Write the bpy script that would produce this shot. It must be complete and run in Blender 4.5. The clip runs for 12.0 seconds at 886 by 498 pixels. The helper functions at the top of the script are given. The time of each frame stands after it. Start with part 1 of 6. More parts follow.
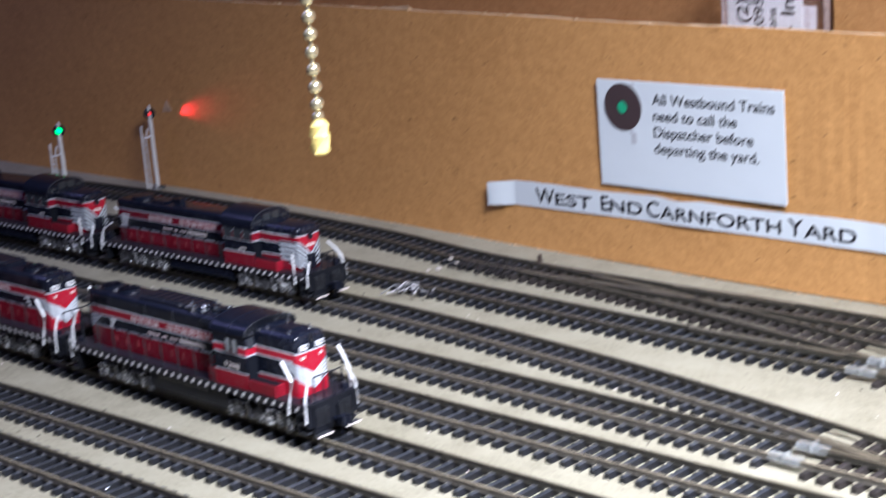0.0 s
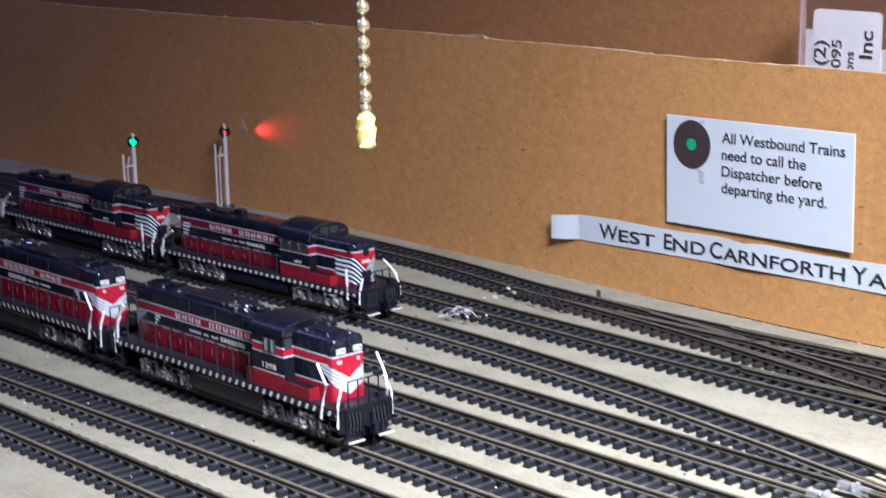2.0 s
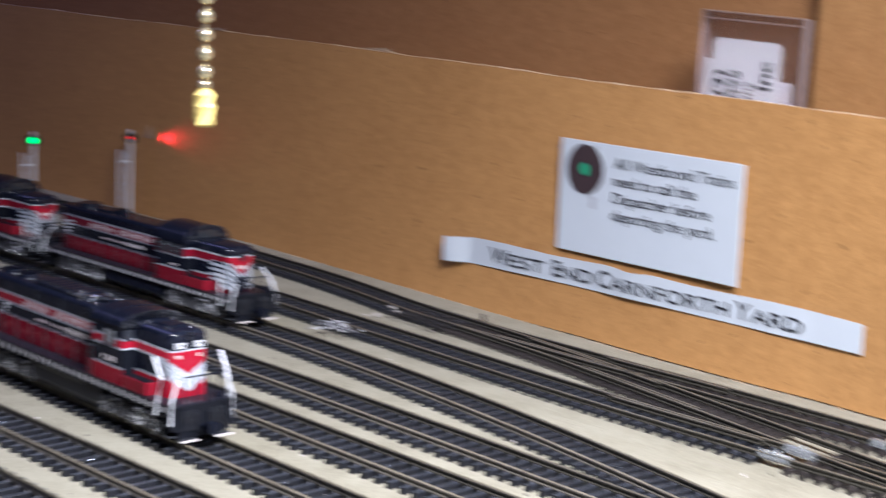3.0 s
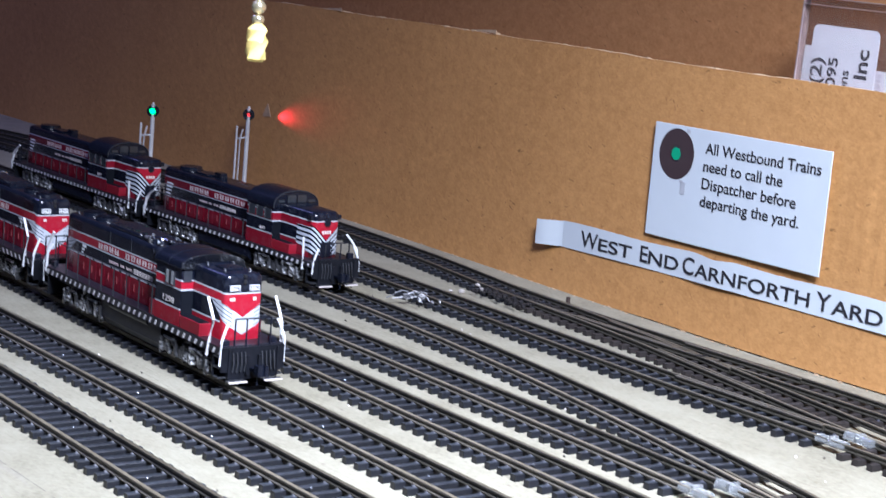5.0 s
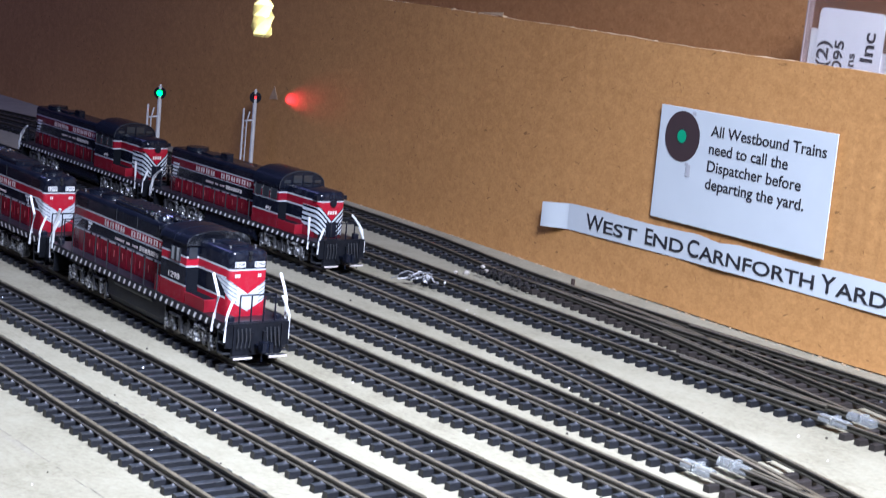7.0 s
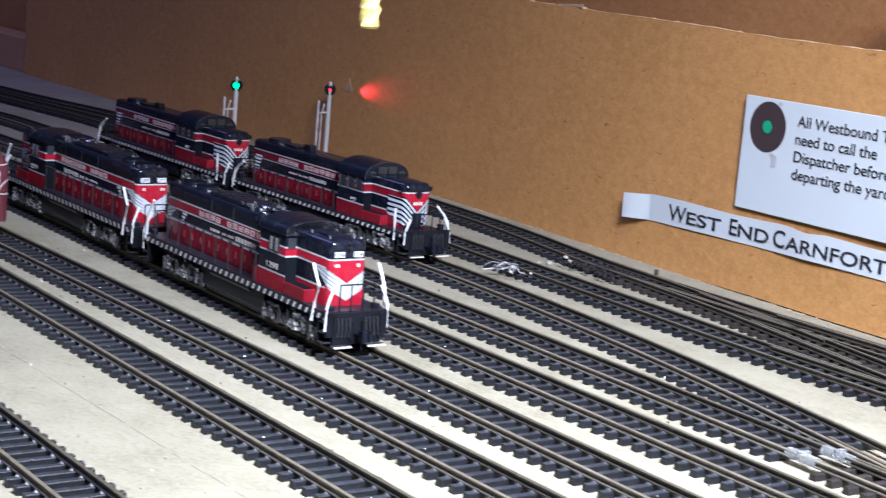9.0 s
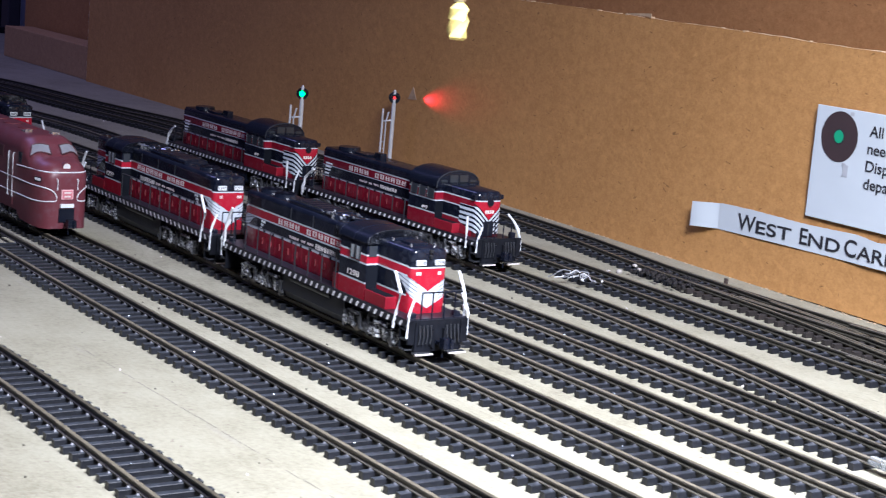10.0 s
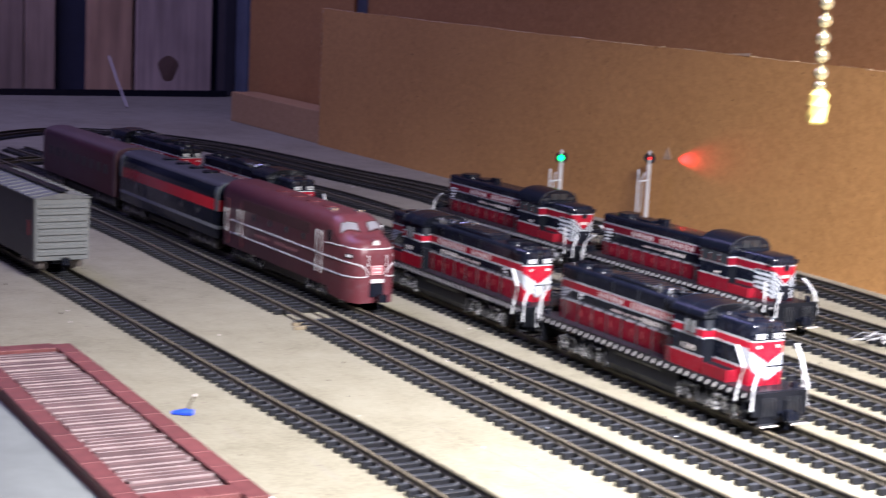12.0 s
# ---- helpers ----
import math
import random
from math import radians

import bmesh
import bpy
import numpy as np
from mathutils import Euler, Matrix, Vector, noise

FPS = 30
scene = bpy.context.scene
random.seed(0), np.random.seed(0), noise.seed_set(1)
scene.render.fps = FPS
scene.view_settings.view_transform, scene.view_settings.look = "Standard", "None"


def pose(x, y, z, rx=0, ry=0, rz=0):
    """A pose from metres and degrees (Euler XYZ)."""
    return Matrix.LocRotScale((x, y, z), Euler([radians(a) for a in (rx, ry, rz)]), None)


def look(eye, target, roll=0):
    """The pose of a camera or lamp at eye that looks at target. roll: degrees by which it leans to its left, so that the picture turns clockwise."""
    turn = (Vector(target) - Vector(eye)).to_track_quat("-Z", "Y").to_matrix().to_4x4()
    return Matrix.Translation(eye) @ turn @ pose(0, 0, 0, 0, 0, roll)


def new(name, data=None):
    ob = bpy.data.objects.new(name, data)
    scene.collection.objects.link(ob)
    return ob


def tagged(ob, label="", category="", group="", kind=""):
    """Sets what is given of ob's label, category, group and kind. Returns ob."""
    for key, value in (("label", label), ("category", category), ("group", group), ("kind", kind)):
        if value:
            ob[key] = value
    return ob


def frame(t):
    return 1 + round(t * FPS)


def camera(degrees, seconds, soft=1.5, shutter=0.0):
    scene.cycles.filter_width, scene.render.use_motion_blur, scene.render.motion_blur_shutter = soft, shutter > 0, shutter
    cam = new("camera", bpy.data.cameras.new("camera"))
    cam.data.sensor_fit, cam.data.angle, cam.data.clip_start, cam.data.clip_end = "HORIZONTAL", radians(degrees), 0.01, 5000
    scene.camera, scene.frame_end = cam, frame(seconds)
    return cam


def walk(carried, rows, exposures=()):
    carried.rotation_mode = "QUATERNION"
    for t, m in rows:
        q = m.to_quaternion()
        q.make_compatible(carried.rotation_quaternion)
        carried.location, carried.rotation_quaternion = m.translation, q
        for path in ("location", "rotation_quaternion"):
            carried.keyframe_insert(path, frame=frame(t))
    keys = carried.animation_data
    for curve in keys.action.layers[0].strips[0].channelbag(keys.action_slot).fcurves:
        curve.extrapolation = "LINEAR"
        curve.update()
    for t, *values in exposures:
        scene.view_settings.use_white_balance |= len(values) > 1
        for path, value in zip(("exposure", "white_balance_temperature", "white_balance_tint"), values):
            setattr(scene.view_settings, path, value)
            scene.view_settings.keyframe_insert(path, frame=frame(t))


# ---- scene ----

# ---------------- camera ----------------
cam = camera(29.78, 12.0, soft=1.15, shutter=0.75)
PATH = [
    (0, look((0.5375, -0.4544, 0.2624), (0.1300, -0.0409, 0.1110), -4.47)),
    (0.1, look((0.5380, -0.4542, 0.2611), (0.1323, -0.0371, 0.1145), -4.09)),
    (0.2, look((0.5384, -0.4540, 0.2598), (0.1315, -0.0372, 0.1161), -3.69)),
    (0.3, look((0.5389, -0.4538, 0.2584), (0.1317, -0.0363, 0.1176), -3.29)),
    (0.4, look((0.5394, -0.4536, 0.2573), (0.1301, -0.0381, 0.1164), -2.96)),
    (0.5, look((0.5400, -0.4532, 0.2564), (0.1264, -0.0412, 0.1176), -2.73)),
    (0.6, look((0.5408, -0.4529, 0.2563), (0.1257, -0.0425, 0.1176), -2.67)),
    (0.7, look((0.5418, -0.4527, 0.2568), (0.1216, -0.0478, 0.1173), -2.75)),
    (0.8, look((0.5429, -0.4523, 0.2572), (0.1179, -0.0518, 0.1192), -2.87)),
    (0.9, look((0.5437, -0.4515, 0.2570), (0.1174, -0.0501, 0.1263), -2.93)),
    (1, look((0.5443, -0.4501, 0.2554), (0.1156, -0.0499, 0.1288), -2.83)),
    (1.1, look((0.5444, -0.4476, 0.2516), (0.1145, -0.0477, 0.1278), -2.48)),
    (1.2, look((0.5442, -0.4441, 0.2460), (0.1137, -0.0444, 0.1238), -1.95)),
    (1.3, look((0.5438, -0.4404, 0.2400), (0.1121, -0.0427, 0.1156), -1.37)),
    (1.4, look((0.5434, -0.4371, 0.2346), (0.1124, -0.0391, 0.1088), -0.86)),
    (1.5, look((0.5434, -0.4350, 0.2311), (0.1159, -0.0337, 0.1037), -0.55)),
    (1.6, look((0.5437, -0.4349, 0.2302), (0.1162, -0.0352, 0.0976), -0.50)),
    (1.7, look((0.5441, -0.4362, 0.2310), (0.1181, -0.0362, 0.0952), -0.63)),
    (1.8, look((0.5447, -0.4379, 0.2326), (0.1197, -0.0345, 0.1034), -0.85)),
    (1.9, look((0.5453, -0.4386, 0.2339), (0.1167, -0.0382, 0.1075), -1.06)),
    (2, look((0.5459, -0.4371, 0.2341), (0.1121, -0.0422, 0.1083), -1.19)),
    (2.1, look((0.5464, -0.4327, 0.2330), (0.1113, -0.0379, 0.1110), -1.27)),
    (2.2, look((0.5468, -0.4262, 0.2312), (0.1131, -0.0290, 0.1123), -1.37)),
    (2.3, look((0.5472, -0.4187, 0.2289), (0.1182, -0.0166, 0.1097), -1.41)),
    (2.4, look((0.5480, -0.4113, 0.2263), (0.1264, -0.0014, 0.1068), -1.33)),
    (2.5, look((0.5492, -0.4052, 0.2236), (0.1346, 0.0100, 0.0982), -1.06)),
    (2.6, look((0.5510, -0.4006, 0.2207), (0.1404, 0.0204, 0.1016), -0.52)),
    (2.7, look((0.5533, -0.3968, 0.2174), (0.1464, 0.0285, 0.1006), 0.25)),
    (2.8, look((0.5558, -0.3933, 0.2140), (0.1494, 0.0324, 0.0971), 1.12)),
    (2.9, look((0.5584, -0.3898, 0.2105), (0.1427, 0.0285, 0.0998), 1.98)),
    (3, look((0.5609, -0.3858, 0.2071), (0.1321, 0.0202, 0.1009), 2.72)),
    (3.1, look((0.5635, -0.3796, 0.2034), (0.1264, 0.0184, 0.1009), 3.17)),
    (3.2, look((0.5658, -0.3747, 0.2007), (0.1310, 0.0257, 0.0978), 3.38)),
    (4.8, look((0.5926, -0.3513, 0.1812), (0.1223, 0.0082, 0.0834), 5.15)),
    (4.9, look((0.5932, -0.3505, 0.1803), (0.1229, 0.0089, 0.0821), 5.13)),
    (5, look((0.5933, -0.3502, 0.1796), (0.1239, 0.0101, 0.0802), 5.08)),
    (5.2, look((0.5943, -0.3495, 0.1785), (0.1266, 0.0124, 0.0773), 5.21)),
    (5.4, look((0.5953, -0.3489, 0.1775), (0.1264, 0.0112, 0.0755), 5.37)),
    (5.5, look((0.5956, -0.3488, 0.1771), (0.1258, 0.0102, 0.0754), 5.42)),
    (5.6, look((0.5956, -0.3488, 0.1769), (0.1251, 0.0094, 0.0750), 5.45)),
    (5.8, look((0.5953, -0.3489, 0.1767), (0.1248, 0.0098, 0.0766), 5.45)),
    (6, look((0.5949, -0.3493, 0.1762), (0.1249, 0.0093, 0.0739), 5.48)),
    (6.2, look((0.5947, -0.3501, 0.1748), (0.1237, 0.0073, 0.0723), 5.61)),
    (6.4, look((0.5945, -0.3510, 0.1733), (0.1244, 0.0065, 0.0679), 5.76)),
    (6.5, look((0.5946, -0.3513, 0.1729), (0.1231, 0.0047, 0.0682), 5.78)),
    (6.6, look((0.5948, -0.3513, 0.1729), (0.1231, 0.0047, 0.0693), 5.75)),
    (6.8, look((0.5954, -0.3506, 0.1737), (0.1228, 0.0033, 0.0672), 5.61)),
    (7, look((0.5960, -0.3506, 0.1747), (0.1258, 0.0077, 0.0718), 5.43)),
    (7.1, look((0.5960, -0.3521, 0.1755), (0.1240, 0.0044, 0.0749), 5.32)),
    (7.2, look((0.5957, -0.3539, 0.1761), (0.1236, 0.0019, 0.0733), 5.23)),
    (8.8, look((0.5909, -0.3703, 0.1738), (0.1147, -0.0216, 0.0657), 5.03)),
    (9, look((0.5873, -0.3717, 0.1726), (0.1083, -0.0266, 0.0656), 5.13)),
    (9.1, look((0.5867, -0.3726, 0.1726), (0.1069, -0.0286, 0.0658), 5.10)),
    (9.2, look((0.5864, -0.3734, 0.1727), (0.1073, -0.0283, 0.0659), 5.05)),
    (9.3, look((0.5862, -0.3742, 0.1729), (0.1057, -0.0309, 0.0671), 5.00)),
    (9.4, look((0.5861, -0.3754, 0.1731), (0.1052, -0.0325, 0.0670), 4.95)),
    (9.5, look((0.5858, -0.3769, 0.1732), (0.1036, -0.0361, 0.0668), 4.93)),
    (9.6, look((0.5855, -0.3789, 0.1732), (0.1023, -0.0395, 0.0667), 4.94)),
    (9.7, look((0.5851, -0.3814, 0.1732), (0.1006, -0.0439, 0.0666), 4.98)),
    (9.8, look((0.5847, -0.3840, 0.1731), (0.0988, -0.0489, 0.0657), 5.03)),
    (9.9, look((0.5843, -0.3868, 0.1732), (0.0974, -0.0527, 0.0665), 5.07)),
    (10, look((0.5837, -0.3895, 0.1733), (0.0959, -0.0567, 0.0672), 5.10)),
    (10.1, look((0.5830, -0.3920, 0.1736), (0.0958, -0.0580, 0.0681), 5.11)),
    (10.2, look((0.5823, -0.3944, 0.1739), (0.0940, -0.0609, 0.0719), 5.12)),
    (10.3, look((0.5815, -0.3969, 0.1743), (0.0895, -0.0691, 0.0715), 5.12)),
    (10.4, look((0.5805, -0.3997, 0.1748), (0.0871, -0.0745, 0.0711), 5.11)),
    (10.5, look((0.5795, -0.4029, 0.1755), (0.0849, -0.0798, 0.0706), 5.09)),
    (10.6, look((0.5783, -0.4066, 0.1763), (0.0819, -0.0862, 0.0715), 5.06)),
    (10.7, look((0.5769, -0.4107, 0.1773), (0.0794, -0.0921, 0.0723), 5.02)),
    (10.8, look((0.5755, -0.4150, 0.1784), (0.0777, -0.0962, 0.0753), 4.98)),
    (10.9, look((0.5741, -0.4196, 0.1796), (0.0758, -0.1007, 0.0794), 4.91)),
    (11, look((0.5728, -0.4243, 0.1807), (0.0714, -0.1096, 0.0832), 4.81)),
    (11.1, look((0.5718, -0.4293, 0.1819), (0.0693, -0.1154, 0.0874), 4.68)),
    (11.2, look((0.5709, -0.4347, 0.1832), (0.0659, -0.1254, 0.0866), 4.53)),
    (11.3, look((0.5701, -0.4401, 0.1845), (0.0632, -0.1344, 0.0865), 4.35)),
    (11.4, look((0.5692, -0.4454, 0.1856), (0.0609, -0.1423, 0.0868), 4.16)),
    (11.5, look((0.5680, -0.4503, 0.1866), (0.0587, -0.1485, 0.0892), 3.96)),
    (11.6, look((0.5666, -0.4547, 0.1873), (0.0563, -0.1542, 0.0905), 3.75)),
    (11.7, look((0.5649, -0.4587, 0.1878), (0.0531, -0.1603, 0.0933), 3.52)),
    (11.8, look((0.5632, -0.4626, 0.1883), (0.0483, -0.1695, 0.0934), 3.27)),
    (11.9, look((0.5614, -0.4664, 0.1887), (0.0442, -0.1776, 0.0932), 3.03)),
    (12, look((0.5597, -0.4703, 0.1891), (0.0407, -0.1851, 0.0927), 2.79)),
]
EXPOSURES = [(0, 0.15, 5550, 16), (1.0, 0.27, 5650, 16), (1.5, 0.34, 5650, 16), (2.0, 0.25, 5500, 16), (2.5, 0.24, 5700, 16), (3.2, 0.0, 5600, 17), (4.8, 0.20, 5200, 16), (7.2, 0.17, 5200, 16), (9.5, 0.33, 5450, 15), (10.5, 0.45, 5550, 16), (11, 0.66, 5850, 17), (12, 1.08, 6150, 17)]
walk(cam, PATH, EXPOSURES)

# ---------------- world and lamps ----------------
world = bpy.data.worlds.new("room_air")
scene.world = world
world.use_nodes = True
world.node_tree.nodes["Background"].inputs[0].default_value = (0.75, 0.82, 1.0, 1)
world.node_tree.nodes["Background"].inputs[1].default_value = 0.05


def area_lamp(name, eye, target, sx, sy, power, color, spread=180):
    data = bpy.data.lights.new(name, "AREA")
    data.shape, data.size, data.size_y, data.energy, data.color = "RECTANGLE", sx, sy, power, color
    data.spread = radians(spread)
    ob = new(name, data)
    ob.matrix_world = look(eye, target)
    return ob


# the work lamp over the yard
area_lamp("work_lamp", (0.60, -0.12, 0.65), (0.19, 0.02, 0.0), 0.26, 0.26, 6.2, (1.0, 0.972, 0.93), 76.5)
# dimmer blue fill further along the room, added with no lamp seen there
area_lamp("room_lamp", (-1.10, -0.45, 1.20), (-1.20, -0.05, 0.0), 0.9, 0.5, 5.8, (0.51, 0.47, 1.0))


# ---------------- materials ----------------
def link(nt, a, b):
    nt.links.new(a, b)


def math_node(nt, op, a, b=0.0, c=0.0):
    n = nt.nodes.new("ShaderNodeMath")
    n.operation = op
    for i, v in enumerate((a, b, c)):
        if isinstance(v, (int, float)):
            n.inputs[i].default_value = v
        else:
            link(nt, v, n.inputs[i])
    return n.outputs[0]


def mix(nt, fac, a, b, mode="MIX"):
    n = nt.nodes.new("ShaderNodeMix")
    n.data_type, n.blend_type = "RGBA", mode
    for sock, v in ((n.inputs[0], fac), (n.inputs[6], a), (n.inputs[7], b)):
        if isinstance(v, (int, float)):
            sock.default_value = v
        elif isinstance(v, (tuple, list)):
            sock.default_value = (*v, 1) if len(v) == 3 else v
        else:
            link(nt, v, sock)
    return n.outputs[2]


def noise_node(nt, coord, scale, detail=4.0, rough=0.55):
    n = nt.nodes.new("ShaderNodeTexNoise")
    n.inputs["Scale"].default_value, n.inputs["Detail"].default_value, n.inputs["Roughness"].default_value = scale, detail, rough
    if coord is not None:
        link(nt, coord, n.inputs["Vector"])
    return n.outputs[0]


def ramp(nt, fac, stops, constant=False):
    n = nt.nodes.new("ShaderNodeValToRGB")
    n.color_ramp.interpolation = "CONSTANT" if constant else "LINEAR"
    e = n.color_ramp.elements
    e[0].position, e[0].color = stops[0][0], (*stops[0][1], 1)
    e[1].position, e[1].color = stops[-1][0], (*stops[-1][1], 1)
    for p, col in stops[1:-1]:
        k = e.new(p)
        k.color = (*col, 1)
    link(nt, fac, n.inputs[0])
    return n.outputs[0]


def start(name, rough=0.5, metal=0.0, spec=0.5):
    m = bpy.data.materials.new(name)
    m.use_nodes = True
    nt = m.node_tree
    b = nt.nodes["Principled BSDF"]
    b.inputs["Roughness"].default_value, b.inputs["Metallic"].default_value = rough, metal
    b.inputs["Specular IOR Level"].default_value = spec
    co = nt.nodes.new("ShaderNodeTexCoord").outputs["Object"]
    return m, nt, b, co


def bumped(nt, b, height, strength, distance):
    n = nt.nodes.new("ShaderNodeBump")
    n.inputs["Strength"].default_value, n.inputs["Distance"].default_value = strength, distance
    link(nt, height, n.inputs["Height"])
    link(nt, n.outputs[0], b.inputs["Normal"])


def plain(name, color, rough=0.5, metal=0.0, spread=0.25, scale=300.0, bump=0.15, spec=0.5, per_object=0.0):
    """Paint, plastic or metal with fine grain, larger blotches and a faint relief."""
    m, nt, b, co = start(name, rough, metal, spec)
    fine, broad = noise_node(nt, co, scale), noise_node(nt, co, scale * 0.12, 3)
    f = math_node(nt, "ADD", math_node(nt, "MULTIPLY", fine, 0.5), math_node(nt, "MULTIPLY", broad, 0.5))
    lo, hi = [c * (1 - spread) for c in color], [min(1, c * (1 + spread)) for c in color]
    col = ramp(nt, f, [(0.3, lo), (0.7, hi)])
    if per_object:
        rnd = nt.nodes.new("ShaderNodeObjectInfo").outputs["Random"]
        col = mix(nt, 1.0, col, ramp(nt, rnd, [(0, (1 - per_object,) * 3), (1, (1, 1, 1))]), "MULTIPLY")
    link(nt, col, b.inputs["Base Color"])
    link(nt, math_node(nt, "ADD", math_node(nt, "MULTIPLY", fine, 0.2), rough - 0.1), b.inputs["Roughness"])
    if bump:
        bumped(nt, b, fine, bump, 0.0004)
    return m


def fibre_board(name, light, dark, fleck):
    """Pressed hardboard: mottled tan with short dark and pale fibres."""
    m, nt, b, co = start(name, 0.62, 0, 0.35)
    st = nt.nodes.new("ShaderNodeMapping")
    st.inputs["Scale"].default_value = (0.8, 1, 1.0)
    link(nt, co, st.inputs[0])
    v = st.outputs[0]
    broad, mid, fine = noise_node(nt, co, 12, 4), noise_node(nt, v, 190, 4, 0.7), noise_node(nt, v, 620, 3, 0.7)
    f = math_node(nt, "ADD", math_node(nt, "MULTIPLY", broad, 0.18), math_node(nt, "ADD", math_node(nt, "MULTIPLY", mid, 0.44), math_node(nt, "MULTIPLY", fine, 0.38)))
    col = ramp(nt, f, [(0.38, dark), (0.5, [(p + q) / 2 for p, q in zip(light, dark)]), (0.62, light)])
    for k, (turn, scale, low, amount, tone) in enumerate(((0.25, 460, 0.73, 0.55, fleck), (-0.40, 420, 0.73, 0.55, fleck), (0.6, 300, 0.61, 0.18, [min(1, x * 1.32) for x in light]), (-0.5, 240, 0.61, 0.18, [min(1, x * 1.22) for x in light]), (1.2, 640, 0.72, 0.45, fleck))):
        mp = nt.nodes.new("ShaderNodeMapping")
        mp.vector_type = "TEXTURE"
        mp.inputs["Scale"].default_value, mp.inputs["Rotation"].default_value, mp.inputs["Location"].default_value = (3.4 if tone is fleck else 1.9, 1, 1), (0, turn, 0), (k * 3.1, 0, k * 1.7)
        link(nt, co, mp.inputs[0])
        spots = ramp(nt, noise_node(nt, mp.outputs[0], scale, 1.5, 0.5), [(low, (0, 0, 0)), (low + 0.05, (1, 1, 1))])
        col = mix(nt, math_node(nt, "MULTIPLY", spots, amount), col, tone)
    link(nt, col, b.inputs["Base Color"])
    bumped(nt, b, math_node(nt, "ADD", mid, fine), 0.3, 0.0005)
    return m


def board_paint():
    """The pale layout board: off-white with dust, grey smudges and pencil scratches."""
    m, nt, b, co = start("pale_board", 0.75, 0, 0.25)
    broad, mid, fine = noise_node(nt, co, 7, 4, 0.6), noise_node(nt, co, 45, 5, 0.6), noise_node(nt, co, 480, 4, 0.7)
    f = math_node(nt, "ADD", math_node(nt, "MULTIPLY", broad, 0.32), math_node(nt, "ADD", math_node(nt, "MULTIPLY", mid, 0.30), math_node(nt, "MULTIPLY", fine, 0.38)))
    col = ramp(nt, f, [(0.38, (0.176, 0.160, 0.112)), (0.47, (0.230, 0.213, 0.154)), (0.57, (0.270, 0.253, 0.188))])
    st = nt.nodes.new("ShaderNodeMapping")
    st.inputs["Scale"].default_value, st.inputs["Rotation"].default_value = (0.12, 1.6, 1), (0, 0, 0.06)
    link(nt, co, st.inputs[0])
    scratch = ramp(nt, noise_node(nt, st.outputs[0], 90, 2, 0.5), [(0.695, (0, 0, 0)), (0.72, (1, 1, 1))])
    col = mix(nt, math_node(nt, "MULTIPLY", scratch, 0.28), col, (0.24, 0.22, 0.19))
    dots = ramp(nt, noise_node(nt, co, 260, 2, 0.4), [(0.715, (0, 0, 0)), (0.74, (1, 1, 1))])
    col = mix(nt, math_node(nt, "MULTIPLY", dots, 0.6), col, (0.16, 0.13, 0.10))
    link(nt, col, b.inputs["Base Color"])
    lumps = noise_node(nt, st.outputs[0], 160, 4, 0.6)
    bumped(nt, b, math_node(nt, "ADD", math_node(nt, "MULTIPLY", lumps, 2.0), fine), 0.85, 0.0005)
    return m


# darker copies of RED: the flanks' weaker light goes into the paint
LOW_RED, SHADED_SIDE_RED = (0.175, 0.006, 0.016), (0.235, 0.007, 0.018)
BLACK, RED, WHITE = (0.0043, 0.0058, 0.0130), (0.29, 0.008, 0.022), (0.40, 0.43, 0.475)


